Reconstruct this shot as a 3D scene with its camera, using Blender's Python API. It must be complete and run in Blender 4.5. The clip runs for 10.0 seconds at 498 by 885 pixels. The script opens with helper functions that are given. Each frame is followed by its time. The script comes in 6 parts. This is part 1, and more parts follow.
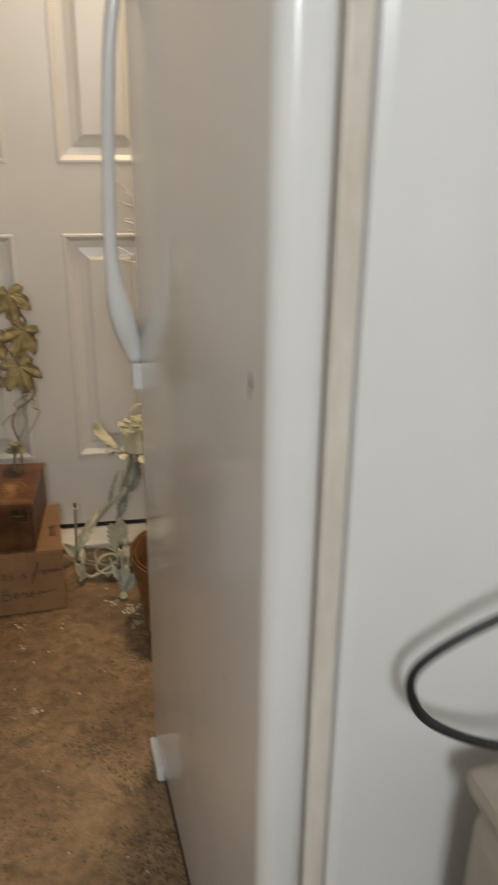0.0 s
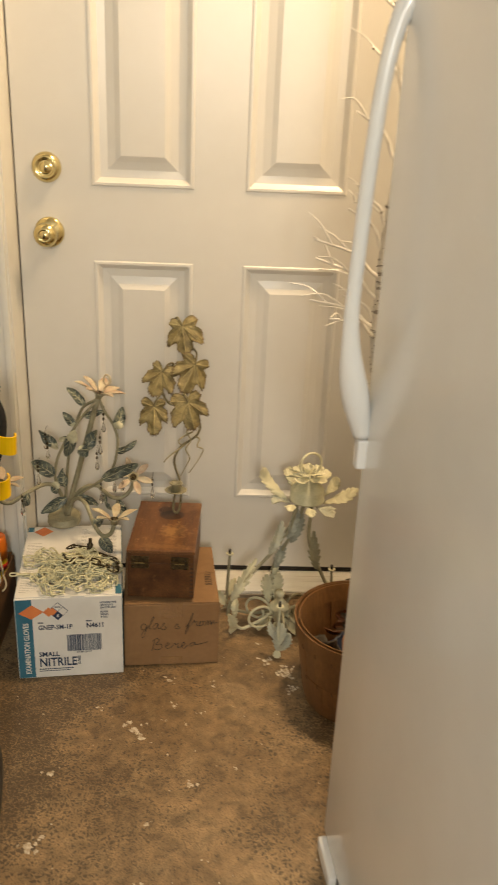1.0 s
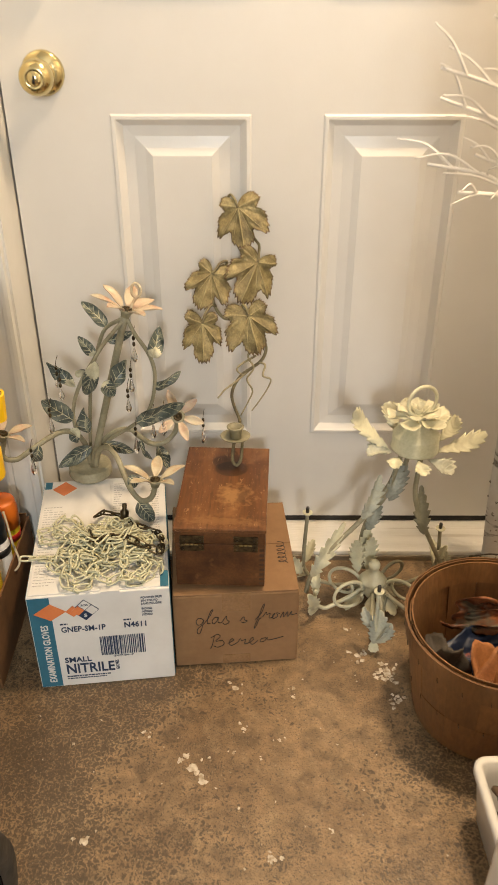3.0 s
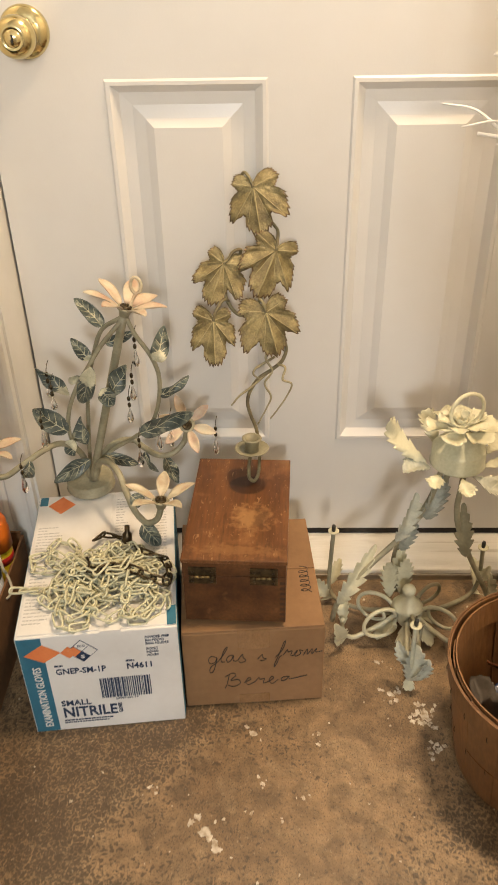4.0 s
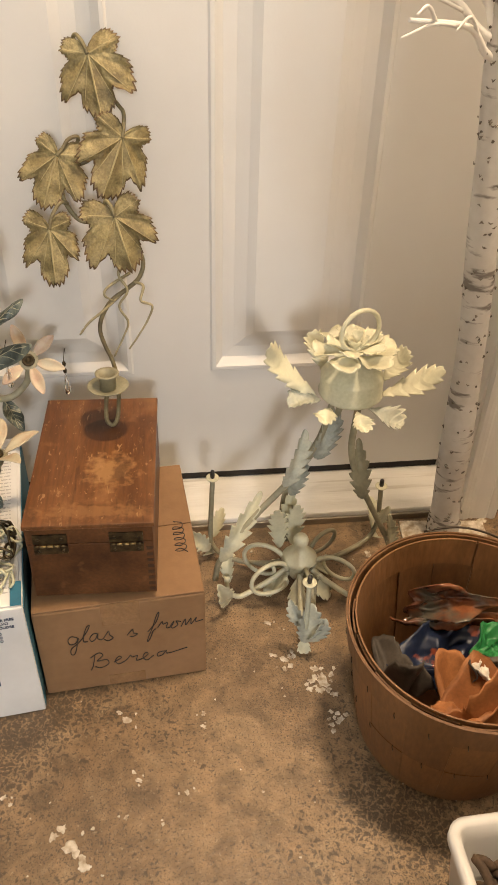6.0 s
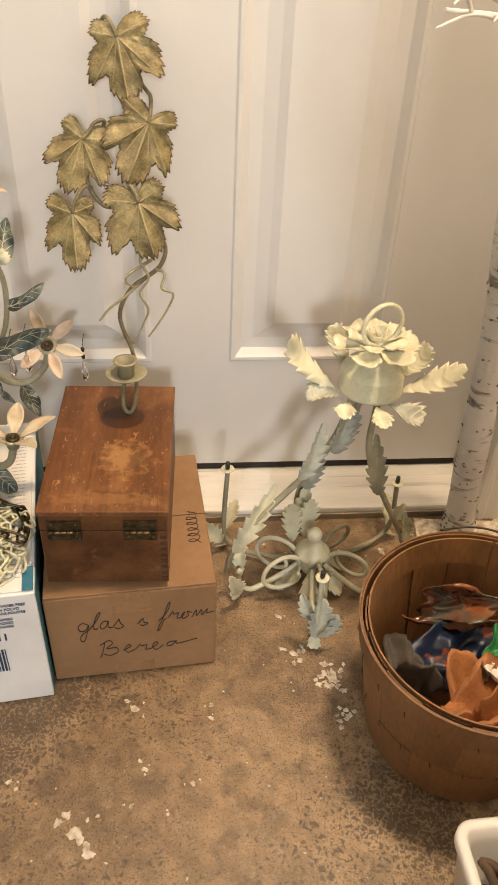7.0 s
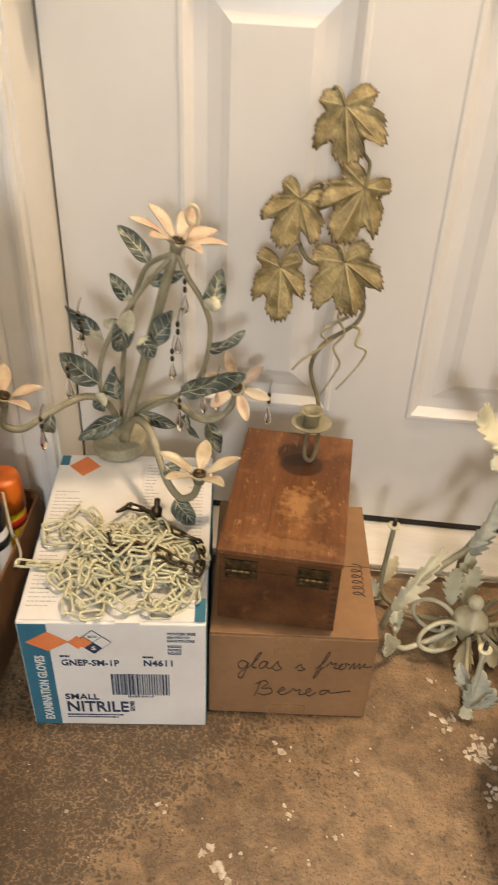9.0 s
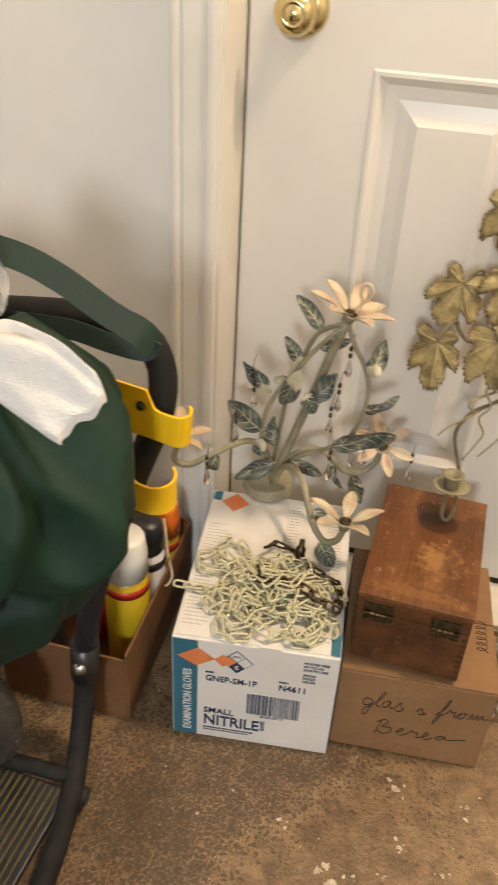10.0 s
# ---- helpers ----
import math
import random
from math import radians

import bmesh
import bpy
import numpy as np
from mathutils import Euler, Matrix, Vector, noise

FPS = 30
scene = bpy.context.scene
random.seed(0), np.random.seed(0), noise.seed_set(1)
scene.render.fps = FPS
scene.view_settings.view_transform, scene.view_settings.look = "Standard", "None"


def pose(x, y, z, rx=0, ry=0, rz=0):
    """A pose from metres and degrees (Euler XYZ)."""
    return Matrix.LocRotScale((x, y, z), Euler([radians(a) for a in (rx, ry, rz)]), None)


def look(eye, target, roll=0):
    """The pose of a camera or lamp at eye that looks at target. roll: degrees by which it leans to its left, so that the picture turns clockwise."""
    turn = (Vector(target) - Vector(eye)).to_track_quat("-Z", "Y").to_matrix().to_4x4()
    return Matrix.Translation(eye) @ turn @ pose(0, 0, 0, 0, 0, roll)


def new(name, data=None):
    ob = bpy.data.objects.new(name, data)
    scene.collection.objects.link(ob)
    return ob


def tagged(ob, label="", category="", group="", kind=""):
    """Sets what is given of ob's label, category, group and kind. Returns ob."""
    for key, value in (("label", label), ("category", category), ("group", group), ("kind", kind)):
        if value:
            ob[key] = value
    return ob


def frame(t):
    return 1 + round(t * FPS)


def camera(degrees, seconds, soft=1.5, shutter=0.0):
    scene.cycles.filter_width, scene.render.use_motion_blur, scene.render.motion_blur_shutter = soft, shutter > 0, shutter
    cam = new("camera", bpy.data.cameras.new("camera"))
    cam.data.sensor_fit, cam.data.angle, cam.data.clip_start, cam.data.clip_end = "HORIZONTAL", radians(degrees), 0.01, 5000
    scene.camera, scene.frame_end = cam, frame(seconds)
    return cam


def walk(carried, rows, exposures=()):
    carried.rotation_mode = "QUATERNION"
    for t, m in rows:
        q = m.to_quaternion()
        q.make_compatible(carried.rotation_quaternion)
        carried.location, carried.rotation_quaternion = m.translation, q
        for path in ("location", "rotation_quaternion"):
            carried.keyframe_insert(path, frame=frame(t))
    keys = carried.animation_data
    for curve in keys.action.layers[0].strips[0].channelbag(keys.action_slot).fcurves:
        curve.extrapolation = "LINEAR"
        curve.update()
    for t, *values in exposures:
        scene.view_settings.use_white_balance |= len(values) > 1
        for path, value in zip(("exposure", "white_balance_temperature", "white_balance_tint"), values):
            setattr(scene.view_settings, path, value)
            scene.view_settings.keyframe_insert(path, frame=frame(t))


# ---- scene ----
cam = camera(34.1, 10.0, shutter=0.5)
PATH = [
    (0, (0.163, -2.115, 1.14), (0.486, -0.294, 0.38), 0.7),
    (0.5, (0.082, -2.025, 1.205), (0.268, -0.19, 0.431), 2.0),
    (1, (-0.007, -1.919, 1.187), (0.088, -0.071, 0.428), 2.6),
    (1.5, (-0.036, -1.828, 1.151), (0.009, -0.011, 0.316), 3.0),
    (2, (-0.041, -1.691, 1.131), (-0.043, 0.09, 0.222), 1.9),
    (2.2, (-0.042, -1.63, 1.118), (-0.062, 0.147, 0.201), 1.4),
    (3.3, (-0.077, -1.329, 1.085), (-0.076, 0.338, -0.019), -0.2),
    (3.5, (-0.088, -1.299, 1.072), (-0.088, 0.366, -0.036), 0.0),
    (4, (-0.057, -1.212, 1.06), (-0.11, 0.442, -0.064), -1.2),
    (4.5, (-0.055, -1.132, 1.051), (-0.044, 0.504, -0.099), -2.3),
    (5, (-0.031, -1.086, 1.011), (0.091, 0.531, -0.159), -0.9),
    (5.5, (-0.019, -1.061, 0.964), (0.158, 0.52, -0.248), 0.7),
    (5.7, (-0.014, -1.053, 0.952), (0.187, 0.507, -0.282), 1.5),
    (7, (-0.02, -1.038, 0.942), (0.151, 0.494, -0.331), 2.9),
    (7.5, (-0.046, -1.03, 0.939), (0.056, 0.521, -0.32), 3.1),
    (8, (-0.066, -1.023, 0.94), (-0.071, 0.539, -0.31), 3.1),
    (8.5, (-0.083, -1.023, 0.947), (-0.162, 0.542, -0.296), 2.8),
    (9, (-0.097, -1.044, 0.97), (-0.224, 0.538, -0.246), 2.5),
    (9.5, (-0.149, -1.093, 1.015), (-0.36, 0.517, -0.153), 3.6),
    (10, (-0.16, -1.141, 1.043), (-0.533, 0.456, -0.1), 3.2),
]
walk(cam, [(t, look(eye, target, roll)) for t, eye, target, roll in PATH],
     exposures=[(0.0, -1.05, 7200, 12), (0.5, -0.67, 7500, 12), (1.0, -0.42, 8700, 11), (1.5, -0.16, 8700, 11), (2.0, 0.01, 7900, 12), (3.5, 0.01, 7500, 13), (5.0, -0.03, 7350, 15), (5.5, 0.0, 7250, 15), (7.5, 0.20, 7200, 15), (9.0, 0.05, 7300, 15), (10.0, -0.02, 7350, 13)])

# ---- light ----
world = bpy.data.worlds.new("world")
scene.world = world
world.use_nodes = True
sky = world.node_tree.nodes.new("ShaderNodeTexSky")
sky.sky_type, sky.sun_disc, sky.sun_elevation, sky.sun_rotation = "NISHITA", False, radians(40), radians(200)
world.node_tree.links.new(sky.outputs["Color"], world.node_tree.nodes["Background"].inputs["Color"])
world.node_tree.nodes["Background"].inputs["Strength"].default_value = 0.1

LAMP_AT = (0.42, -0.27, 2.33)


def area_lamp(name, m, power, size, size_y, colour):
    data = bpy.data.lights.new(name, "AREA")
    data.shape, data.size, data.size_y, data.energy, data.color = "RECTANGLE", size, size_y, power, colour
    ob = new(name, data)
    ob.matrix_world = m
    return ob


area_lamp("ceiling_lamp_light", look(LAMP_AT, (LAMP_AT[0], LAMP_AT[1], 0)), 33, 0.20, 0.20, (1.0, 0.80, 0.57))
area_lamp("window_daylight", look((0.07, -3.52, 1.72), (0.0, 0, 0.8)), 51, 0.36, 0.42, (0.80, 0.90, 1.0))


# ---- materials ----
def material(name, colours, scale=8.0, detail=4.0, rough=0.5, rough_vary=0.1, bump=0.1, bump_scale=120.0, metal=0.0,
             fine=0.25, stretch=(1, 1, 1), spec=0.5, jitter=0.0, coat=0.0, sheen=0.0):
    """Colours blended by a broad noise, a fine noise for grain, and a bumpy, unevenly glossy surface."""
    m = bpy.data.materials.new(name)
    m.use_nodes = True
    n, ln = m.node_tree.nodes, m.node_tree.links
    b = n["Principled BSDF"]
    coord, mapping = n.new("ShaderNodeTexCoord"), n.new("ShaderNodeMapping")
    mapping.inputs["Scale"].default_value = stretch
    ln.new(coord.outputs["Object"], mapping.inputs["Vector"])
    big, small, relief = (n.new("ShaderNodeTexNoise") for _ in range(3))
    for tex, sc, de in ((big, scale, detail), (small, scale * 9, 5.0), (relief, bump_scale, 3.0)):
        tex.inputs["Scale"].default_value, tex.inputs["Detail"].default_value = sc, de
        ln.new(mapping.outputs["Vector"], tex.inputs["Vector"])
    ramp = n.new("ShaderNodeValToRGB")
    e = ramp.color_ramp.elements
    stops = np.linspace(0.32, 0.68, len(colours))
    e[0].position, e[1].position = stops[0], stops[-1]
    e[0].color, e[1].color = (*colours[0], 1), (*colours[-1], 1)
    for p, c in zip(stops[1:-1], colours[1:-1]):
        e.new(p).color = (*c, 1)
    ln.new(big.outputs["Fac"], ramp.inputs["Fac"])
    last = ramp.outputs["Color"]
    if fine:
        mix = n.new("ShaderNodeMix")
        mix.data_type, mix.blend_type = "RGBA", "OVERLAY"
        mix.inputs["Factor"].default_value = fine
        ln.new(last, mix.inputs["A"])
        ln.new(small.outputs["Fac"], mix.inputs["B"])
        last = mix.outputs["Result"]
    if jitter:
        info, hsv, rng = n.new("ShaderNodeObjectInfo"), n.new("ShaderNodeHueSaturation"), n.new("ShaderNodeMapRange")
        rng.inputs["To Min"].default_value, rng.inputs["To Max"].default_value = 1 - jitter, 1 + jitter
        ln.new(info.outputs["Random"], rng.inputs["Value"])
        ln.new(rng.outputs["Result"], hsv.inputs["Value"])
        ln.new(last, hsv.inputs["Color"])
        last = hsv.outputs["Color"]
    ln.new(last, b.inputs["Base Color"])
    vary = n.new("ShaderNodeMapRange")
    vary.inputs["To Min"].default_value, vary.inputs["To Max"].default_value = max(rough - rough_vary, 0.02), min(rough + rough_vary, 1)
    ln.new(big.outputs["Fac"], vary.inputs["Value"])
    ln.new(vary.outputs["Result"], b.inputs["Roughness"])
    b.inputs["Metallic"].default_value = metal
    b.inputs["Specular IOR Level"].default_value = spec
    b.inputs["Coat Weight"].default_value = coat
    b.inputs["Sheen Weight"].default_value = sheen
    if bump:
        bp = n.new("ShaderNodeBump")
        bp.inputs["Strength"].default_value, bp.inputs["Distance"].default_value = bump, 0.002
        ln.new(relief.outputs["Fac"], bp.inputs["Height"])
        ln.new(bp.outputs["Normal"], b.inputs["Normal"])
    return m


def overlay(m, colour, scale, low, high, amount=1.0, stretch=(1, 1, 1), rough=None, detail=6.0, distort=0.0):
    """Adds worn patches or stains of another colour to a material made by material()."""
    n, ln = m.node_tree.nodes, m.node_tree.links
    b = n["Principled BSDF"]
    link = b.inputs["Base Color"].links[0]
    source = link.from_socket
    coord, mapping, tex, rng, mix = (n.new("ShaderNode" + k) for k in ("TexCoord", "Mapping", "TexNoise", "MapRange", "Mix"))
    mapping.inputs["Scale"].default_value, mapping.inputs["Location"].default_value = stretch, (3.7, 1.3, 8.1)
    ln.new(coord.outputs["Object"], mapping.inputs["Vector"])
    ln.new(mapping.outputs["Vector"], tex.inputs["Vector"])
    tex.inputs["Scale"].default_value, tex.inputs["Detail"].default_value, tex.inputs["Distortion"].default_value = scale, detail, distort
    rng.inputs["From Min"].default_value, rng.inputs["From Max"].default_value = low, high
    rng.inputs["To Max"].default_value = amount
    ln.new(tex.outputs["Fac"], rng.inputs["Value"])
    mix.data_type = "RGBA"
    ln.new(rng.outputs["Result"], mix.inputs["Factor"])
    ln.new(source, mix.inputs["A"])
    mix.inputs["B"].default_value = (*colour, 1)
    ln.new(mix.outputs["Result"], b.inputs["Base Color"])
    return m


WALL = material("wall_paint", [(0.70, 0.68, 0.64), (0.76, 0.74, 0.70)], 2.0, rough=0.6, bump=0.12, bump_scale=260, fine=0.06)
CEILING = material("ceiling_paint", [(0.72, 0.70, 0.66), (0.78, 0.76, 0.72)], 3.0, rough=0.8, bump=0.3, bump_scale=90, fine=0.08)
DOOR = material("door_paint", [(0.66, 0.635, 0.59), (0.72, 0.695, 0.65)], 2.5, rough=0.33, rough_vary=0.05, bump=0.06, bump_scale=300, fine=0.05)
TRIM = material("trim_paint", [(0.66, 0.64, 0.59), (0.74, 0.72, 0.67)], 5.0, rough=0.38, bump=0.08, bump_scale=220, fine=0.08)


def islands(m, colour, scale, amount, sparse=0.62, dense=0.10, patch=2.2, shift=(0, 0, 0), dim_at=None, reach=(1, 1, 1)):
    """Dark remains of an old sealer: cells parted by paler veins, whole in some stretches and worn down to specks in
    others. They thicken round a chosen point, to put dimmer light there into the colour.
    """
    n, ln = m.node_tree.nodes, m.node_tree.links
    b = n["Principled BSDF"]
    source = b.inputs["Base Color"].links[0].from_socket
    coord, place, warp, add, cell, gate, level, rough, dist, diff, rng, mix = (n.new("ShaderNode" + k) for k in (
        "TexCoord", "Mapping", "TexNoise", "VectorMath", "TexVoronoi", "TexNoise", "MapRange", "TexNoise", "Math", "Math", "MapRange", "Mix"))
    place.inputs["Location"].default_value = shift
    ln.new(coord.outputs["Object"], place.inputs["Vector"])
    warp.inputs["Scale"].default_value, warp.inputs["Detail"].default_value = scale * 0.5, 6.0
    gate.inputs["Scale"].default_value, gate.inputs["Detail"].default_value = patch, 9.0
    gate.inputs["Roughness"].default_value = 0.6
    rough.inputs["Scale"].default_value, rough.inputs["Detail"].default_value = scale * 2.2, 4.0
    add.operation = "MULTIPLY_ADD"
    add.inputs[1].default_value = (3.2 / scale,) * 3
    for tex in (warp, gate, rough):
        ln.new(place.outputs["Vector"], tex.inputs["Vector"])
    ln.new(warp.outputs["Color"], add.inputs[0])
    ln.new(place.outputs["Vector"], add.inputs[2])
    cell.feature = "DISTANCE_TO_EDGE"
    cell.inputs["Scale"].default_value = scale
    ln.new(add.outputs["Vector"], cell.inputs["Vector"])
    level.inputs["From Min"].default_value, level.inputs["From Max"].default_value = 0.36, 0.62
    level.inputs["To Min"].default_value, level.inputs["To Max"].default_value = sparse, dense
    if dim_at:
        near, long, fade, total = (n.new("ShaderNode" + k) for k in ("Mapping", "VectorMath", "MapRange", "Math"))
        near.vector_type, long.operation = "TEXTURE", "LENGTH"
        near.inputs["Location"].default_value, near.inputs["Scale"].default_value = dim_at, reach
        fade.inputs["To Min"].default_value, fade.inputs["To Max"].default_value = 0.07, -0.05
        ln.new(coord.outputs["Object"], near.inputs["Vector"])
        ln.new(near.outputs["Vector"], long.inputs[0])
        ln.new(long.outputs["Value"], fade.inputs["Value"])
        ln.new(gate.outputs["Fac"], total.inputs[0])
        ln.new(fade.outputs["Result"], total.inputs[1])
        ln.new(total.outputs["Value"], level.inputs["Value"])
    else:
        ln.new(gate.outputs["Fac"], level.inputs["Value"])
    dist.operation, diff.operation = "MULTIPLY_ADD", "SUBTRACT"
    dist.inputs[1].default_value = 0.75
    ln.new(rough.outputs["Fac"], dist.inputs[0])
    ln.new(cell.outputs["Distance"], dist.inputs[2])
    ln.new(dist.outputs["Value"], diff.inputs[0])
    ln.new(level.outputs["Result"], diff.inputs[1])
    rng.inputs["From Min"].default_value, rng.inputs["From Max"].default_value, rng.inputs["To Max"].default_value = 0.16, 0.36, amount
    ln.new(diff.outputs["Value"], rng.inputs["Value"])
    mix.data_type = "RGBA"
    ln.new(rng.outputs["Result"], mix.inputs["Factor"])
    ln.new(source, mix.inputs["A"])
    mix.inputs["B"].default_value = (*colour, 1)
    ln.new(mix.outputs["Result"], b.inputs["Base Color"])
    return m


def spot(m, colour, centre, radii, amount, ragged=0.3, scale=60.0, soft=0.35):
    """A stain, a worn patch or a painted shade with an outline of its own, on the xy plane of the part."""
    n, ln = m.node_tree.nodes, m.node_tree.links
    b = n["Principled BSDF"]
    source = b.inputs["Base Color"].links[0].from_socket
    coord, off, div, flat_z, size, tex, add, rng, mix = (n.new("ShaderNode" + k) for k in ("TexCoord", "VectorMath", "VectorMath", "VectorMath", "VectorMath", "TexNoise", "Math", "MapRange", "Mix"))
    off.operation, div.operation, flat_z.operation, size.operation, add.operation = "SUBTRACT", "DIVIDE", "MULTIPLY", "LENGTH", "MULTIPLY_ADD"
    off.inputs[1].default_value, div.inputs[1].default_value, flat_z.inputs[1].default_value = (*centre, 0), (*radii, 1), (1, 1, 0)
    ln.new(coord.outputs["Object"], off.inputs[0])
    ln.new(off.outputs["Vector"], div.inputs[0])
    ln.new(div.outputs["Vector"], flat_z.inputs[0])
    ln.new(flat_z.outputs["Vector"], size.inputs[0])
    tex.inputs["Scale"].default_value, tex.inputs["Detail"].default_value = scale, 8.0
    ln.new(coord.outputs["Object"], tex.inputs["Vector"])
    add.inputs[1].default_value = 2.0 * ragged
    ln.new(tex.outputs["Fac"], add.inputs[0])
    ln.new(size.outputs["Value"], add.inputs[2])
    rng.inputs["From Min"].default_value, rng.inputs["From Max"].default_value = 1.0 + ragged, 1.0 + ragged - soft
    rng.inputs["To Max"].default_value = amount
    ln.new(add.outputs["Value"], rng.inputs["Value"])
    mix.data_type = "RGBA"
    ln.new(rng.outputs["Result"], mix.inputs["Factor"])
    ln.new(source, mix.inputs["A"])
    mix.inputs["B"].default_value = (*colour, 1)
    ln.new(mix.outputs["Result"], b.inputs["Base Color"])
    return m


FLOOR = material("brown_stained_concrete", [(0.165, 0.100, 0.050), (0.240, 0.152, 0.079), (0.315, 0.210, 0.116)], 4.0, 12.0, rough=0.5, rough_vary=0.18,
                 bump=0.6, bump_scale=150, fine=0.8)
overlay(FLOOR, (0.36, 0.25, 0.142), 22.0, 0.54, 0.70, 0.5, detail=14, distort=0.5)
overlay(FLOOR, (0.088, 0.056, 0.029), 26.0, 0.52, 0.68, 0.6, detail=14, distort=0.7)
# thicker cells at the left put that side's weaker light into the colour
islands(FLOOR, (0.050, 0.035, 0.021), 105.0, 0.80, sparse=0.66, dense=0.16, patch=2.4, shift=(0.9, 0.35, 0), dim_at=(-0.50, -0.62, 0), reach=(0.75, 0.55, 1))
islands(FLOOR, (0.058, 0.039, 0.022), 250.0, 0.75, sparse=0.68, dense=0.30, patch=4.0, shift=(2.2, 1.7, 0), dim_at=(-0.50, -0.62, 0), reach=(0.75, 0.55, 1))
overlay(FLOOR, (0.045, 0.030, 0.017), 420.0, 0.56, 0.64, 0.65, detail=4)
overlay(FLOOR, (0.40, 0.31, 0.20), 260.0, 0.61, 0.72, 0.5, detail=6, distort=0.8)
CHIP = material("white_paint_chip", [(0.30, 0.22, 0.14), (0.50, 0.43, 0.33), (0.68, 0.62, 0.52)], 110.0, rough=0.7, bump=0.3, fine=0.2)
BRASS = material("polished_brass", [(0.64, 0.52, 0.26), (0.78, 0.66, 0.36)], 30.0, rough=0.16, rough_vary=0.06, bump=0.02, metal=1.0, fine=0.1)
DARK = material("dark_gap", [(0.015, 0.012, 0.01), (0.03, 0.025, 0.02)], 20.0, rough=0.8)
STRIP = material("brown_weatherstrip", [(0.14, 0.11, 0.085), (0.24, 0.20, 0.16)], 30.0, rough=0.8)
SILL = material("worn_white_sill", [(0.72, 0.69, 0.62), (0.84, 0.81, 0.74)], 14.0, rough=0.55, bump=0.4, bump_scale=90, fine=0.2, stretch=(0.25, 3, 1))
overlay(SILL, (0.42, 0.36, 0.27), 30.0, 0.62, 0.74, 0.6, stretch=(0.12, 3, 1))
ALU = material("tarnished_aluminium", [(0.30, 0.27, 0.22), (0.42, 0.38, 0.32)], 40.0, rough=0.4, metal=0.9, stretch=(0.1, 1, 1))
ENAMEL = material("white_enamel", [(0.70, 0.70, 0.69), (0.76, 0.76, 0.75)], 3.0, rough=0.22, rough_vary=0.05, bump=0.05, bump_scale=120, fine=0.04, coat=0.3)
GASKET = material("aged_gasket", [(0.60, 0.54, 0.46), (0.70, 0.66, 0.60)], 14.0, rough=0.5, fine=0.2, stretch=(1, 1, 0.3))
CARTON = material("brown_cardboard", [(0.235, 0.125, 0.055), (0.29, 0.16, 0.075)], 9.0, rough=0.75, bump=0.12, bump_scale=200, fine=0.15)
# redder, darker cardboard: the shade on the open carton is put into its colour
SHADECARTON = material("shaded_reddish_cardboard", [(0.165, 0.078, 0.033), (0.215, 0.105, 0.046)], 9.0, rough=0.8, bump=0.12, bump_scale=200, fine=0.2, spec=0.3)
WHITEBOARD = material("white_cardboard", [(0.68, 0.66, 0.62), (0.78, 0.76, 0.72)], 10.0, rough=0.5, bump=0.08, bump_scale=220, fine=0.08)
TEAL = material("teal_print", [(0.02, 0.13, 0.20), (0.03, 0.17, 0.25)], 30.0, rough=0.5, fine=0.1)
ORANGE_INK = material("orange_print", [(0.72, 0.19, 0.06), (0.80, 0.25, 0.09)], 30.0, rough=0.5, fine=0.1)
NAVY_INK = material("navy_print", [(0.012, 0.03, 0.07), (0.02, 0.045, 0.10)], 30.0, rough=0.5, fine=0.1)
PEN = material("black_marker", [(0.012, 0.01, 0.01), (0.03, 0.025, 0.02)], 60.0, rough=0.6)
WOOD = material("reddish_stained_wood", [(0.058, 0.021, 0.007), (0.090, 0.034, 0.011), (0.125, 0.050, 0.017)], 4.0, 6.0, rough=0.42, rough_vary=0.1, bump=0.15,
                bump_scale=60, fine=0.5, stretch=(6, 0.6, 6), spec=0.35)
overlay(WOOD, (0.040, 0.014, 0.005), 9.0, 0.52, 0.70, 0.55, detail=8, stretch=(3, 1, 3))
overlay(WOOD, (0.26, 0.12, 0.048), 40.0, 0.62, 0.74, 0.5, detail=8)
DARKWOOD = material("dark_end_grain", [(0.034, 0.013, 0.005), (0.060, 0.024, 0.009)], 60.0, rough=0.5)
LIDWOOD = material("worn_lid_wood", [(0.075, 0.027, 0.009), (0.125, 0.047, 0.015), (0.175, 0.071, 0.024)], 4.0, 6.0, rough=0.36, rough_vary=0.08, bump=0.15,
                   bump_scale=60, fine=0.5, stretch=(6, 0.6, 6), spec=0.35)
overlay(LIDWOOD, (0.075, 0.027, 0.009), 17.0, 0.52, 0.68, 0.6, detail=10, distort=0.4)
overlay(LIDWOOD, (0.30, 0.14, 0.055), 19.0, 0.54, 0.72, 0.5, detail=10, distort=0.6)
overlay(LIDWOOD, (0.42, 0.24, 0.11), 170.0, 0.63, 0.70, 0.55, stretch=(1, 0.35, 1), detail=5, distort=1.4)
overlay(LIDWOOD, (0.050, 0.018, 0.006), 60.0, 0.60, 0.70, 0.5, stretch=(2, 0.3, 1), detail=6)
spot(LIDWOOD, (0.34, 0.175, 0.068), (0.094, 0.098), (0.036, 0.038), 0.75, 1.2, 95.0, 0.7)
spot(LIDWOOD, (0.085, 0.036, 0.014), (0.108, 0.096), (0.013, 0.032), 0.7, 0.9, 90.0, 0.5)
spot(LIDWOOD, (0.30, 0.15, 0.058), (0.075, 0.022), (0.075, 0.016), 0.4, 1.4, 130.0, 0.6)
# dark oval: the drip pan's shadow and reflection put into the lid's colour
spot(LIDWOOD, (0.040, 0.015, 0.006), (0.084, 0.182), (0.031, 0.026), 0.88, 0.06, 30.0, 0.14)
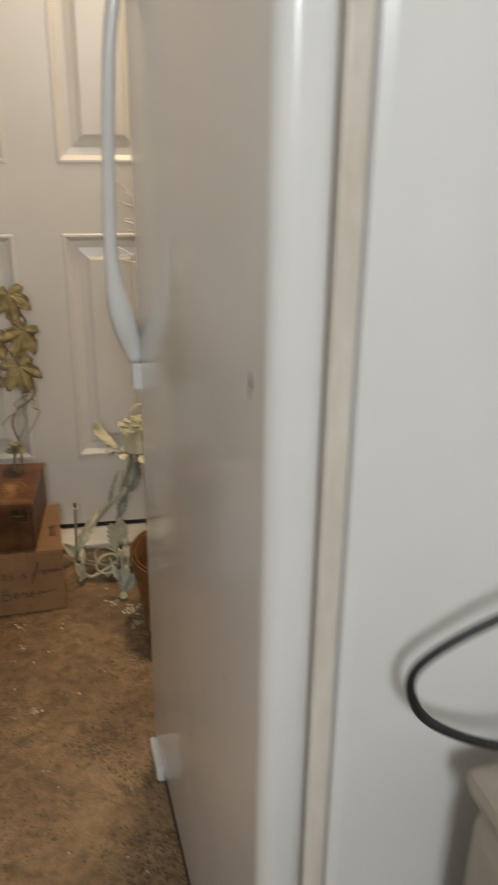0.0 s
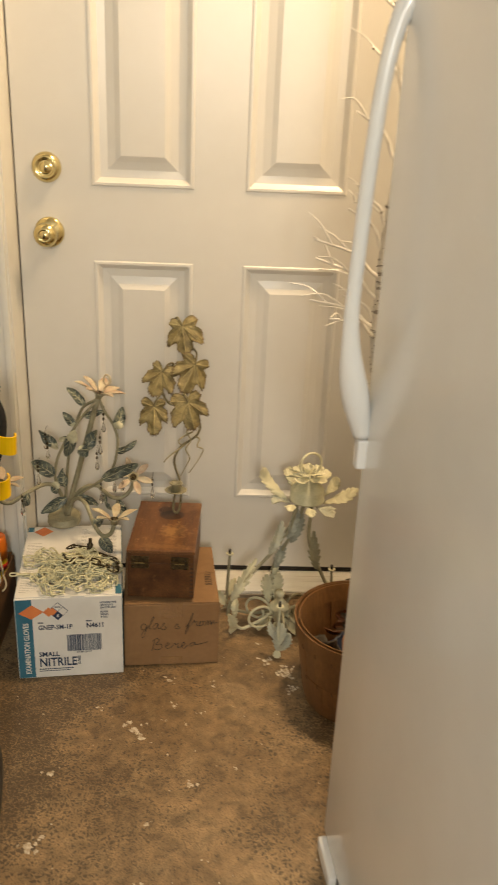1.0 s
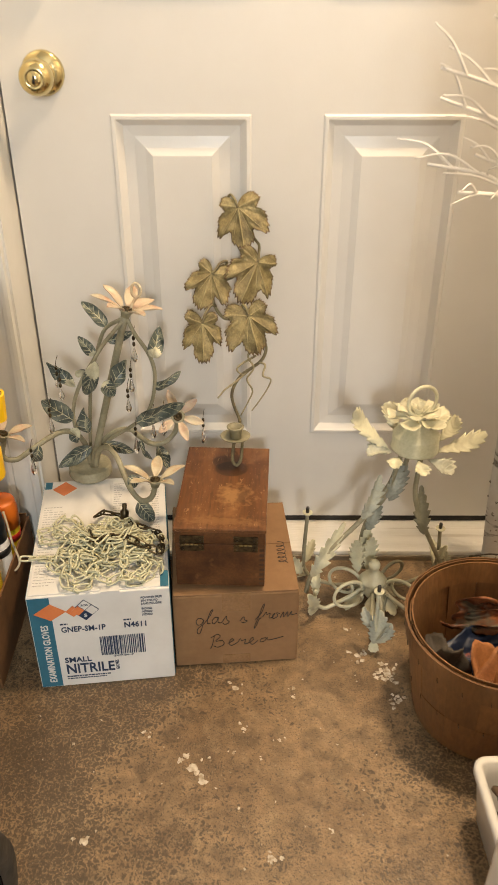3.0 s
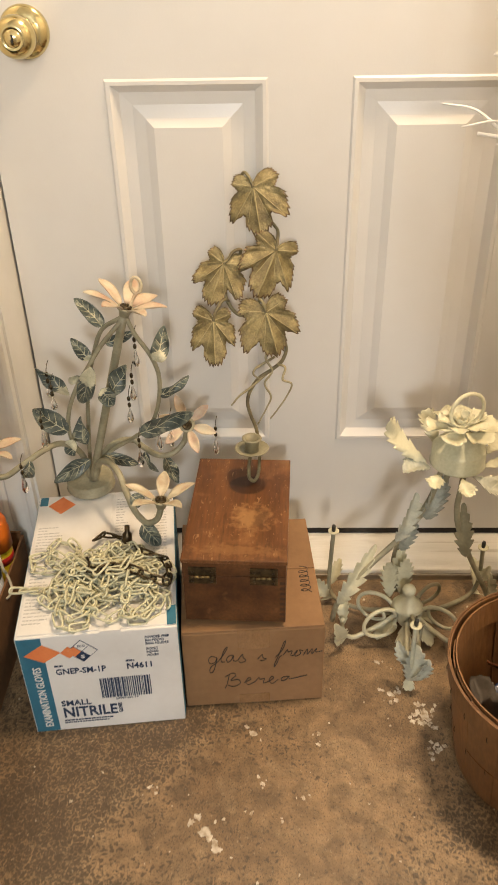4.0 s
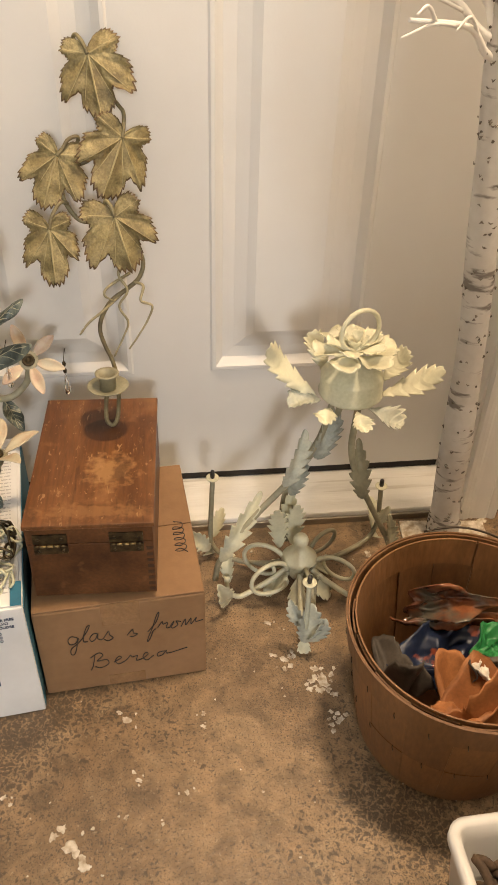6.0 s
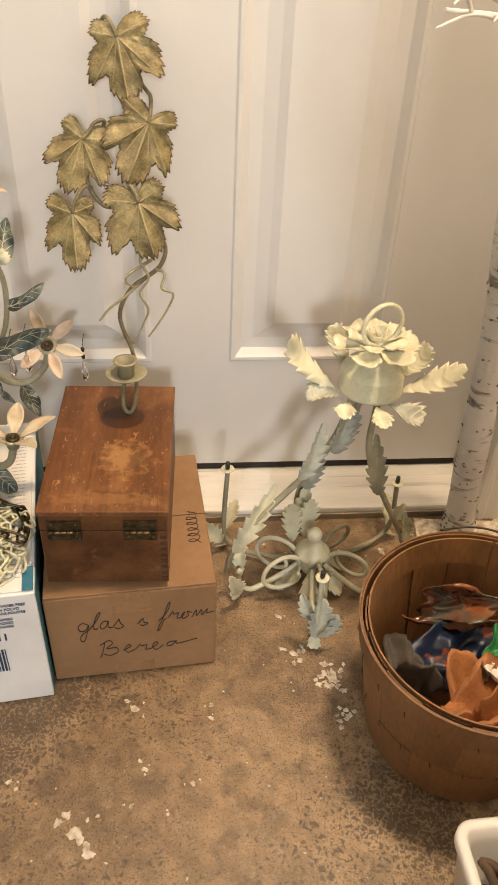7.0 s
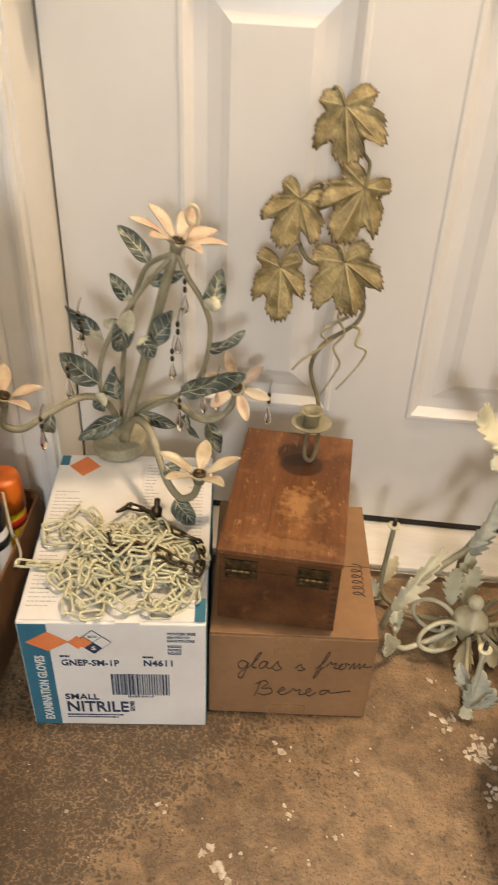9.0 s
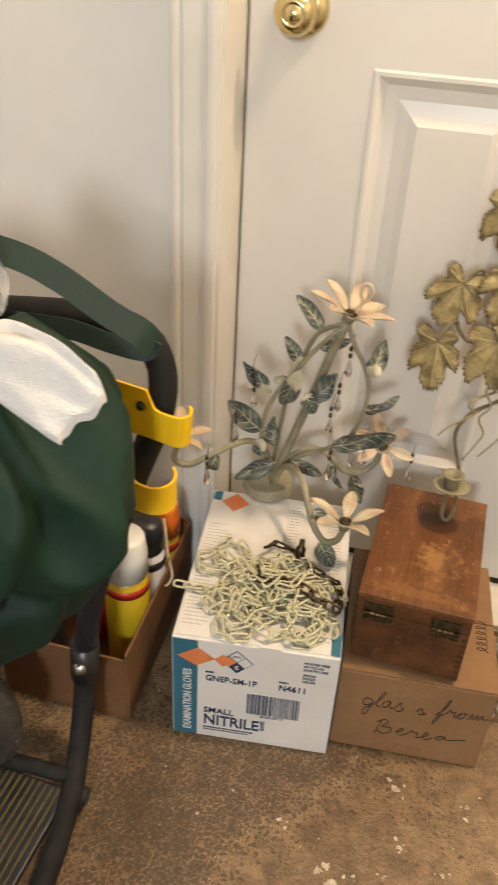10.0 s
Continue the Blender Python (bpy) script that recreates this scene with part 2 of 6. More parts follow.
BASKET = material("brown_basket_splint", [(0.155, 0.070, 0.025), (0.23, 0.107, 0.040)], 12.0, 6.0, rough=0.5, bump=0.2, bump_scale=80, fine=0.4, stretch=(2, 2, 0.5), jitter=0.14)


# ---- builders ----
def smooth(bm):
    for f in bm.faces:
        f.smooth = True
    return bm


def to_mesh(name, bm, mat):
    me = bpy.data.meshes.new(name)
    bm.normal_update()
    bm.to_mesh(me)
    bm.free()
    for one in mat if isinstance(mat, (list, tuple)) else [mat]:
        me.materials.append(one)
    return me


def part(name, bm, mat, parent, label=""):
    """One mesh object under a thing or under a part."""
    ob = new(name, to_mesh(name, bm, mat))
    ob.parent = parent
    return tagged(ob, label=label) if label else ob


def thing(name, m, label, category, group="", kind=""):
    """An Empty at a thing's base."""
    ob = new(name)
    ob.empty_display_size = 0.05
    ob.matrix_world = m
    return tagged(ob, label, category, group, kind)


def solid(name, bm, mat, label, category, kind="", m=None, group=""):
    ob = new(name, to_mesh(name, bm, mat))
    if m is not None:
        ob.matrix_world = m
    return tagged(ob, label, category, group, kind)


def add_box(bm, lo, hi, bevel=0.0, m=None):
    """A box between two corners, with its edges rounded."""
    verts = bmesh.ops.create_cube(bm, size=1.0)["verts"]
    lo, hi = Vector(lo), Vector(hi)
    for v in verts:
        v.co = Vector([lo[i] + (v.co[i] + 0.5) * (hi[i] - lo[i]) for i in range(3)])
    if bevel:
        edges = list({e for v in verts for e in v.link_edges})
        verts = list({v for f in bmesh.ops.bevel(bm, geom=edges, offset=bevel, segments=2, profile=0.6, affect="EDGES")["faces"] for v in f.verts} | {v for v in verts if v.is_valid})
    if m is not None:
        bmesh.ops.transform(bm, matrix=m, verts=verts)
    return bm


def box(lo, hi, bevel=0.0, m=None):
    return add_box(bmesh.new(), lo, hi, bevel, m)


def spline(points, steps=6):
    """A smooth run through the points."""
    p = [Vector(q) for q in points]
    p = [p[0] * 2 - p[1], *p, p[-1] * 2 - p[-2]]
    out = []
    for a, b, c, d in zip(p, p[1:], p[2:], p[3:]):
        for i in range(steps):
            t = i / steps
            out.append(0.5 * ((2 * b) + (c - a) * t + (2 * a - 5 * b + 4 * c - d) * t * t + (3 * b - a - 3 * c + d) * t ** 3))
    return out + [p[-2]]


def add_tube(bm, points, radius, sides=8, flat=1.0, closed=False):
    """A round bar along points; radius is a number or one for each end, or a function of 0..1."""
    pts = [Vector(p) for p in points]
    n = len(pts)
    size = radius if callable(radius) else (lambda t: radius[0] + (radius[1] - radius[0]) * t) if isinstance(radius, tuple) else (lambda t: radius)
    side, rings = None, []
    for i, p in enumerate(pts):
        ahead = (pts[(i + 1) % n] - pts[i - 1]) if closed else (pts[min(i + 1, n - 1)] - pts[max(i - 1, 0)])
        ahead.normalize()
        if side is None:
            side = ahead.cross(Vector((0.13, 0.21, 1)))
            if side.length < 0.05:
                side = ahead.cross(Vector((1, 0, 0)))
        side = (side - ahead * side.dot(ahead)).normalized()
        up = ahead.cross(side)
        r = size(i / max(n - 1, 1))
        rings.append([bm.verts.new(p + (side * math.cos(a) + up * math.sin(a) * flat) * r) for a in (2 * math.pi * k / sides for k in range(sides))])
    for a, b in zip(rings, rings[1:] + (rings[:1] if closed else [])):
        for k in range(sides):
            bm.faces.new((a[k], a[(k + 1) % sides], b[(k + 1) % sides], b[k])).smooth = True
    if not closed:
        bm.faces.new(rings[0][::-1])
        bm.faces.new(rings[-1])
    return bm


def tube(points, radius, sides=8, steps=6, flat=1.0, closed=False):
    return add_tube(bmesh.new(), spline(points, steps) if steps > 1 else points, radius, sides, flat, closed)


def add_lathe(bm, profile, sides=32, m=None, wobble=0.0):
    """A turned body from (radius, height) pairs."""
    rings, made = [], []
    for r, z in profile:
        if r < 1e-5:
            ring = [bm.verts.new((0, 0, z))]
        else:
            ring = [bm.verts.new((r * (1 + wobble * math.sin(3 * a + 9 * z)) * math.cos(a), r * math.sin(a), z)) for a in (2 * math.pi * k / sides for k in range(sides))]
        rings.append(ring)
        made += ring
    for a, b in zip(rings, rings[1:]):
        for k in range(sides):
            q = [a[k % len(a)], a[(k + 1) % len(a)], b[(k + 1) % len(b)], b[k % len(b)]]
            q = list(dict.fromkeys(q))
            if len(q) > 2:
                bm.faces.new(q).smooth = True
    if m is not None:
        bmesh.ops.transform(bm, matrix=m, verts=made)
    return bm


def lathe(profile, sides=32, m=None, wobble=0.0):
    return add_lathe(bmesh.new(), profile, sides, m, wobble)


def along(start, end):
    """A pose at start whose z axis points to end."""
    d = Vector(end) - Vector(start)
    return Matrix.Translation(start) @ d.to_track_quat("Z", "Y").to_matrix().to_4x4()


# ---- the room ----
WX0, WX1, WY0, CEIL, WALL_Y = -1.25, 1.25, -3.6, 2.44, -0.098
floor = solid("floor", box((WX0 - 0.1, WY0 - 0.1, -0.12), (WX1 + 0.1, 0.14, 0)), FLOOR, "worn brown stained concrete floor with white paint spots, painted darker at the dim left", "floor", "structure")
solid("ceiling", box((WX0 - 0.1, WY0 - 0.1, CEIL), (WX1 + 0.1, 0.14, CEIL + 0.1)), CEILING, "plain off-white ceiling", "ceiling", "structure")
bm = bmesh.new()
for lo, hi in (((WX0 - 0.1, WALL_Y, 0), (-0.486, 0.14, CEIL)), ((0.486, WALL_Y, 0), (WX1 + 0.1, 0.14, CEIL)), ((-0.486, WALL_Y, 2.105), (0.486, 0.14, CEIL))):
    add_box(bm, lo, hi)
solid("wall_north", bm, WALL, "off-white painted wall round the outer door", "wall", "structure")
solid("wall_west", box((WX0 - 0.1, WY0, 0), (WX0, WALL_Y, CEIL)), WALL, "off-white painted side wall", "wall", "structure")
solid("wall_east", box((WX1, WY0, 0), (WX1 + 0.1, WALL_Y, CEIL)), WALL, "off-white painted side wall behind the refrigerator", "wall", "structure")
bm = bmesh.new()
for lo, hi in (((WX0, WY0 - 0.1, 0), (-0.33, WY0, CEIL)), ((0.47, WY0 - 0.1, 0), (WX1, WY0, CEIL)), ((-0.33, WY0 - 0.1, 0), (0.47, WY0, 1.25)), ((-0.33, WY0 - 0.1, 2.19), (0.47, WY0, CEIL))):
    add_box(bm, lo, hi)
solid("wall_south", bm, WALL, "off-white painted wall with a window opening", "wall", "structure")


def panel_door():
    """A six-panel steel door: the face is one sheet in which each panel is stepped in and raised again."""
    x = [-0.4565, -0.2885, -0.0585, 0.0585, 0.2885, 0.4565]
    z = [0.036, 0.243, 0.847, 1.013, 1.617, 1.735, 1.93, 2.07]
    steps = [(0.0, 0.0), (0.003, -0.0025), (0.008, -0.0025), (0.011, 0.001), (0.019, 0.009), (0.036, 0.0105), (0.054, 0.0065), (0.066, 0.0005)]
    bm = bmesh.new()
    for i in range(5):
        for k in range(7):
            corner = [(x[i], z[k]), (x[i + 1], z[k]), (x[i + 1], z[k + 1]), (x[i], z[k + 1])]
            if i % 2 and k % 2:
                rings = []
                for d, y in steps:
                    rings.append([bm.verts.new((cx + (d if cx == x[i] else -d), y, cz + (d if cz == z[k] else -d))) for cx, cz in corner])
                for a, b in zip(rings, rings[1:]):
                    for q in range(4):
                        bm.faces.new((a[q], a[(q + 1) % 4], b[(q + 1) % 4], b[q]))
                bm.faces.new(rings[-1])
            else:
                bm.faces.new([bm.verts.new((cx, 0, cz)) for cx, cz in corner])
    bmesh.ops.remove_doubles(bm, verts=bm.verts, dist=1e-5)
    add_box(bm, (x[0], 0.0125, z[0]), (x[-1], 0.045, z[-1]))
    rim = [(x[0], z[0]), (x[-1], z[0]), (x[-1], z[-1]), (x[0], z[-1])]
    for a, b in zip(rim, rim[1:] + rim[:1]):
        bm.faces.new([bm.verts.new(p) for p in ((a[0], 0, a[1]), (a[0], 0.0126, a[1]), (b[0], 0.0126, b[1]), (b[0], 0, b[1]))])
    return bm


door = thing("door_1", pose(0, 0, 0), "closed off-white six-panel steel outer door", "door", kind="structure")
part("door_leaf", panel_door(), DOOR, door)
part("door_sweep", box((-0.455, 0.002, 0.022), (0.455, 0.04, 0.0355)), DARK, door, "dark rubber door sweep")


def knob_bm(key=False):
    """A rosette with a round knob; the deadbolt is a flatter drum."""
    if key:
        prof = [(0, 0), (0.033, 0), (0.033, 0.004), (0.030, 0.010), (0.027, 0.014), (0.025, 0.0155), (0.019, 0.0165), (0.018, 0.013), (0.012, 0.013), (0.011, 0.0155), (0, 0.0155)]
    else:
        prof = [(0, 0), (0.034, 0), (0.034, 0.003), (0.031, 0.008), (0.022, 0.011), (0.014, 0.014), (0.012, 0.024), (0.014, 0.030), (0.022, 0.035), (0.0265, 0.043),
                (0.0265, 0.052), (0.023, 0.060), (0.016, 0.065), (0.012, 0.066), (0.011, 0.0635), (0.0105, 0.066), (0, 0.0665)]
    return lathe(prof, 40, pose(0, 0, 0, 90))


for name, key, z, label in (("deadbolt", True, 1.049, "polished brass deadbolt"), ("door_knob", False, 0.908, "polished brass door knob")):
    lock = part(name, knob_bm(key), BRASS, door, label)
    lock.location = (-0.387, -0.0005, z)
    slot = part("keyway", box((-0.0012, -0.0172 if key else -0.0675, -0.005), (0.0012, -0.010, 0.005)), DARK, lock, "dark key slot")


def casing_bm(width, length):
    """A moulded door casing: beads and hollows drawn along its length (z)."""
    prof = [(0, 0), (0, 0.012), (0.006, 0.0155), (0.012, 0.0155), (0.016, 0.0115), (0.022, 0.0115), (0.034, 0.0145), (0.044, 0.0165), (0.047, 0.0130), (0.050, 0.0165),
            (0.054, 0.0195), (0.058, 0.0195), (width, 0.016), (width, 0)]
    bm = bmesh.new()
    rows = [[bm.verts.new((px, -0.010 - 0.5 * py if py else 0, z)) for px, py in prof] for z in (0, length)]
    for k in range(len(prof) - 1):
        bm.faces.new((rows[0][k], rows[0][k + 1], rows[1][k + 1], rows[1][k]))
    for r in rows:
        bm.faces.new(r)
    bmesh.ops.recalc_face_normals(bm, faces=bm.faces)
    return bm


frame_thing = thing("door_frame", pose(0, 0, 0), "off-white moulded wooden casing and jambs round the door", "door frame", kind="structure")
for name, m in (("casing", pose(-0.465, WALL_Y - 0.0005, 0.0, 0, 0, 0) @ Matrix.Diagonal((-1, 1, 1, 1))), ("casing", pose(0.465, WALL_Y - 0.0005, 0.0))):
    bmc = casing_bm(0.062, 2.18)
    bmesh.ops.transform(bmc, matrix=m, verts=bmc.verts)
    bmesh.ops.recalc_face_normals(bmc, faces=bmc.faces)
    part(name, bmc, TRIM, frame_thing)
part("casing_head", box((-0.465, WALL_Y - 0.018, 2.106), (0.465, WALL_Y - 0.0005, 2.17), 0.004), TRIM, frame_thing)
for s in (-1, 1):
    a, b = sorted((s * 0.4605, s * 0.4855))
    part("jamb", box((a, WALL_Y - 0.002, 0.0), (b, 0.12, 2.105)), TRIM, frame_thing)
    part("weatherstrip", box(*zip(*[sorted((s * 0.4571, s * 0.4604)), (0.012, 0.05), (0.02, 2.09)])), STRIP, frame_thing, "dark weatherstrip in the door gap")
sill = thing("door_sill", pose(0, 0, 0), "worn white wooden threshold under the door", "door sill", kind="structure")
part("sill_board", box((-0.459, -0.100, 0.0), (0.459, 0.07, 0.020), 0.003), SILL, sill)
part("sill_edge", box((-0.459, -0.106, 0.0), (0.459, -0.1005, 0.012), 0.001), ALU, sill, "tarnished metal strip along the threshold")

# window behind the viewer
win = thing("window_1", pose(0.07, WY0, 1.25), "plain white framed window letting in daylight", "window", kind="structure")
for lo, hi in (((-0.40, -0.08, 0), (-0.36, -0.02, 0.94)), ((0.36, -0.08, 0), (0.40, -0.02, 0.94)), ((-0.36, -0.08, 0.90), (0.36, -0.02, 0.94)),
               ((-0.36, -0.08, 0), (0.36, -0.02, 0.04)), ((-0.36, -0.075, 0.45), (0.36, -0.025, 0.48))):
    part("window_frame", box(lo, hi, 0.003), TRIM, win)
part("window_sill", box((-0.43, 0.002, -0.03), (0.43, 0.06, -0.002), 0.004), TRIM, win)

# ---- ceiling lamp ----
GLOW = bpy.data.materials.new("lamp_glass")
GLOW.use_nodes = True
GLOW.node_tree.nodes["Principled BSDF"].inputs["Base Color"].default_value = (0.9, 0.85, 0.75, 1)
GLOW.node_tree.nodes["Principled BSDF"].inputs["Emission Color"].default_value = (1.0, 0.80, 0.56, 1)
GLOW.node_tree.nodes["Principled BSDF"].inputs["Emission Strength"].default_value = 5.0
lamp = thing("ceiling_lamp", pose(LAMP_AT[0], LAMP_AT[1], CEIL), "round ceiling lamp with a white glass dome", "ceiling lamp")
part("canopy", lathe([(0, 0), (0.16, 0), (0.16, -0.02), (0.15, -0.03), (0, -0.03)]), BRASS, lamp)
part("glass_dome", lathe([(0.145, -0.031), (0.14, -0.055), (0.11, -0.08), (0.06, -0.094), (0, -0.098)]), GLOW, lamp, "frosted white glass dome, lit")

# ---- refrigerator ----
def refrigerator():
    """Upright cabinet with one tall door whose outside faces the passage; the handle is at its far edge."""
    fr = thing("refrigerator", pose(0.272, -1.582, 0, 0, 0, 5.4), "white enamelled upright refrigerator with a curved handle", "refrigerator")
    W, T, H = 0.715, 0.045, 1.68
    door_bm = box((0, 0, 0.032), (T, W, H))
    bmesh.ops.bevel(door_bm, geom=door_bm.edges[:], offset=0.017, segments=6, profile=0.5, affect="EDGES")
    part("door", smooth(door_bm), ENAMEL, fr)
    part("gasket", box((T + 0.0005, 0.003, 0.04), (T + 0.020, W - 0.003, H - 0.01), 0.004), GASKET, fr, "yellowed rubber door gasket")
    part("cabinet", box((T + 0.021, 0.0, 0.035), (0.70, W, H), 0.012), ENAMEL, fr)
    part("kick_plate", box((0.003, 0.01, 0.003), (0.66, W - 0.10, 0.0315)), DARK, fr, "dark kick plate")
    part("foot", box((-0.010, W - 0.10, 0.0), (0.03, W - 0.012, 0.03), 0.006), ENAMEL, fr, "white hinge foot")
    bm = bmesh.new()
    run = spline([(0.002, W - 0.020, 1.315), (-0.012, W - 0.020, 1.285), (-0.023, W - 0.020, 1.225), (-0.030, W - 0.02, 1.13), (-0.034, W - 0.02, 1.03), (-0.036, W - 0.02, 0.95),
                  (-0.031, W - 0.02, 0.885), (-0.018, W - 0.02, 0.825), (-0.006, W - 0.02, 0.778)], 8)
    add_tube(bm, run, lambda t: 0.0085 + 0.0085 * math.exp(-((t - 0.84) / 0.13) ** 2) + 0.004 * math.exp(-(t / 0.12) ** 2), 12, 1.15)
    part("handle", bm, ENAMEL, fr, "curved white door handle")
    part("handle_tab", box((-0.013, W - 0.030, 0.732), (0.004, W - 0.010, 0.775), 0.003), ENAMEL, fr)
    smudge = material("grey_green_smudge", [(0.10, 0.13, 0.12), (0.45, 0.48, 0.47)], 120.0, rough=0.5, fine=0.3)
    for y, z, r in ((0.050, 0.948, 0.0044), (0.053, 0.938, 0.0030), (0.22, 0.40, 0.003), (0.33, 0.36, 0.003), (0.14, 0.60, 0.002)):
        part("smudge", lathe([(0, 0), (r, 0), (r * 0.7, 0.0004), (0, 0.0005)], 9, pose(-0.0001, y, z, 0, -90, 0) @ Matrix.Diagonal((1.8, 1, 1, 1)), 0.3), smudge, fr, "small grey smudge on the door")
    return fr


refrigerator()


# ---- boxes ----
def flat(bm, pts, y, thick=0.0004):
    """A thin printed or laid patch on a face that looks to -y."""
    a = [bm.verts.new((px, y, pz)) for px, pz in pts]
    b = [bm.verts.new((px, y - thick, pz)) for px, pz in pts]
    bm.faces.new(b)
    for k in range(len(a)):
        bm.faces.new((a[k], a[(k + 1) % len(a)], b[(k + 1) % len(a)], b[k]))
    bmesh.ops.recalc_face_normals(bm, faces=bm.faces)
    return bm


def rect(x0, z0, x1, z1):
    return [(x0, z0), (x1, z0), (x1, z1), (x0, z1)]


def diamond(x, z, r):
    return [(x, z - r), (x + r, z), (x, z + r), (x - r, z)]


def lettering(name, text, size, m, mat, parent, width=None, bold=0.0):
    """Printed words: the built-in font turned into a thin mesh, fitted to a width."""
    curve = bpy.data.curves.new(name, "FONT")
    curve.body, curve.size, curve.extrude, curve.offset, curve.resolution_u = text, size, 0.00025, bold, 2
    ob = bpy.data.objects.new(name, curve)
    scene.collection.objects.link(ob)
    me = bpy.data.meshes.new_from_object(ob.evaluated_get(bpy.context.evaluated_depsgraph_get()))
    bpy.data.objects.remove(ob)
    bpy.data.curves.remove(curve)
    me.name = name
    me.materials.clear()
    me.materials.append(mat)
    xs = [v.co.x for v in me.vertices]
    k = width / (max(xs) - min(xs)) if width else 1.0
    me.transform(Matrix.Diagonal((k, 1, 1, 1)))
    out = new(name, me)
    out.parent = parent
    out.matrix_basis = m
    return out


def glove_box():
    W, D, H = 0.227, 0.322, 0.205
    b = thing("glove_box", pose(-0.415, -0.440, 0, 0, 0, 6.6), "white printed cardboard case of examination gloves with teal corners", "box")
    part("case", box((0, 0, 0), (W, D, H), 0.002), WHITEBOARD, b)
    part("top_flap", box((0.004, 0.004, H + 0.0002), (W * 0.55, D - 0.004, H + 0.0022), 0.0008), WHITEBOARD, b)
    part("top_flap", box((W * 0.565, 0.004, H + 0.0002), (W - 0.004, D - 0.004, H + 0.0022), 0.0008), WHITEBOARD, b)
    part("label", box((0.118, -0.0006, H - 0.014), (0.148, 0.07, H + 0.0032), 0.0003), WHITEBOARD, b, "white paper sealing label")
    f = -0.0002
    bm = flat(bmesh.new(), rect(0.0015, 0.002, 0.036, H - 0.002), f)
    part("teal_band", bm, TEAL, b, "teal printed side band")
    part("teal_side", box((-0.0008, 0.004, 0.003), (0.0002, D - 0.004, H - 0.003)), TEAL, b, "teal printed side face")
    part("teal_side", box((W - 0.0002, 0.004, 0.003), (W + 0.0008, D - 0.004, H - 0.003)), TEAL, b, "teal printed side face")
    part("corner_print", box((W - 0.014, 0.003, H + 0.0023), (W - 0.001, 0.040, H + 0.0027)), TEAL, b, "teal printed corner")
    part("corner_print", box((0.003, D - 0.028, H + 0.0023), (0.016, D - 0.006, H + 0.0027)), TEAL, b, "teal printed corner")
    part("hazard_diamond", flat(bmesh.new(), [(0.008, 0.170), (0.034, 0.154), (0.060, 0.172), (0.036, 0.190)], f - 0.0005), ORANGE_INK, b, "orange printed diamond")
    part("hazard_diamond", flat(bmesh.new(), diamond(0.071, 0.171, 0.0120), f - 0.0005), ORANGE_INK, b, "small orange printed diamond")
    part("rating_diamond", flat(bmesh.new(), diamond(0.090, 0.172, 0.0225), f - 0.0003), NAVY_INK, b, "white diamond with a dark outline")
    for dx, dz in ((0, 0.0110), (-0.0110, 0), (0.0110, 0)):
        part("rating_field", flat(bmesh.new(), diamond(0.090 + dx, 0.172 + dz, 0.0102), f - 0.0008), WHITEBOARD, b)
    part("rating_field", flat(bmesh.new(), diamond(0.079, 0.172, 0.0102), f - 0.0010), ORANGE_INK, b)
    lettering("rating_word", "ECO", 0.0052, pose(0.0845, -0.0013, 0.1812, 90), NAVY_INK, b, 0.011, 0.0002)
    lettering("rating_letter", "S", 0.0095, pose(0.0872, -0.0008, 0.1575, 90), WHITEBOARD, b, 0.0055, 0.0003)
    lettering("product_code", "GNEP-SM-1P", 0.0165, pose(0.047, -0.0006, 0.126, 90), NAVY_INK, b, 0.072, 0.0003)
    lettering("item_number", "N4611", 0.0160, pose(0.149, -0.0006, 0.127, 90), NAVY_INK, b, 0.036, 0.0004)
    lettering("size_word", "SMALL", 0.0165, pose(0.045, -0.0006, 0.056, 90), NAVY_INK, b, 0.044, 0.0003)
    lettering("product_word", "NITRILE", 0.031, pose(0.045, -0.0006, 0.030, 90), NAVY_INK, b, 0.080, 0.0006)
    lettering("side_word", "GLOVES", 0.0085, pose(0.134, -0.0006, 0.031, 90, -90, 0), NAVY_INK, b, 0.022, 0.0001)
    lettering("side_lettering", "EXAMINATION GLOVES", 0.0165, pose(0.027, -0.0009, 0.012, 90, -90, 0), WHITEBOARD, b, 0.132, 0.0003)
    for k, (word, width) in enumerate((("POWDER FREE", 0.034), ("SIN POLVO", 0.027), ("SANS POUDRE", 0.033), ("INDIGO", 0.017), ("INDIGO", 0.017), ("INDIGO", 0.017))):
        lettering("small_word", word, 0.0062, pose(0.180, -0.0006, 0.187 - 0.0066 * k - (0.004 if k > 2 else 0), 90), NAVY_INK, b, width, 0.0001)
    lettering("barcode_number", "GNEP-SM-1P", 0.0055, pose(0.126, -0.0006, 0.0615, 90), NAVY_INK, b, 0.034)
    x = 0.107
    rngp = random.Random(23)
    while x < 0.180:
        w = rngp.choice((0.0008, 0.0012, 0.0018, 0.0026))
        part("barcode_bar", flat(bmesh.new(), rect(x, 0.067, x + w, 0.110), f - 0.0003), NAVY_INK, b)
        x += w + rngp.choice((0.0006, 0.0009, 0.0014))
    small = bmesh.new()
    for x0, x1, z0, z1 in ((0.047, 0.059, 0.1425, 0.1455), (0.149, 0.162, 0.1425, 0.1455), (0.045, 0.118, 0.0215, 0.0240), (0.045, 0.112, 0.0165, 0.0185)):
        while x0 < x1:
            w = rngp.uniform(0.002, 0.006)
            flat(small, rect(x0, z0, min(x0 + w, x1), z1), f - 0.0003)
            x0 += w + 0.0009
    tagged(part("small_print", small, NAVY_INK, b, "small printed lines"), kind="stuff")
    top = bmesh.new()
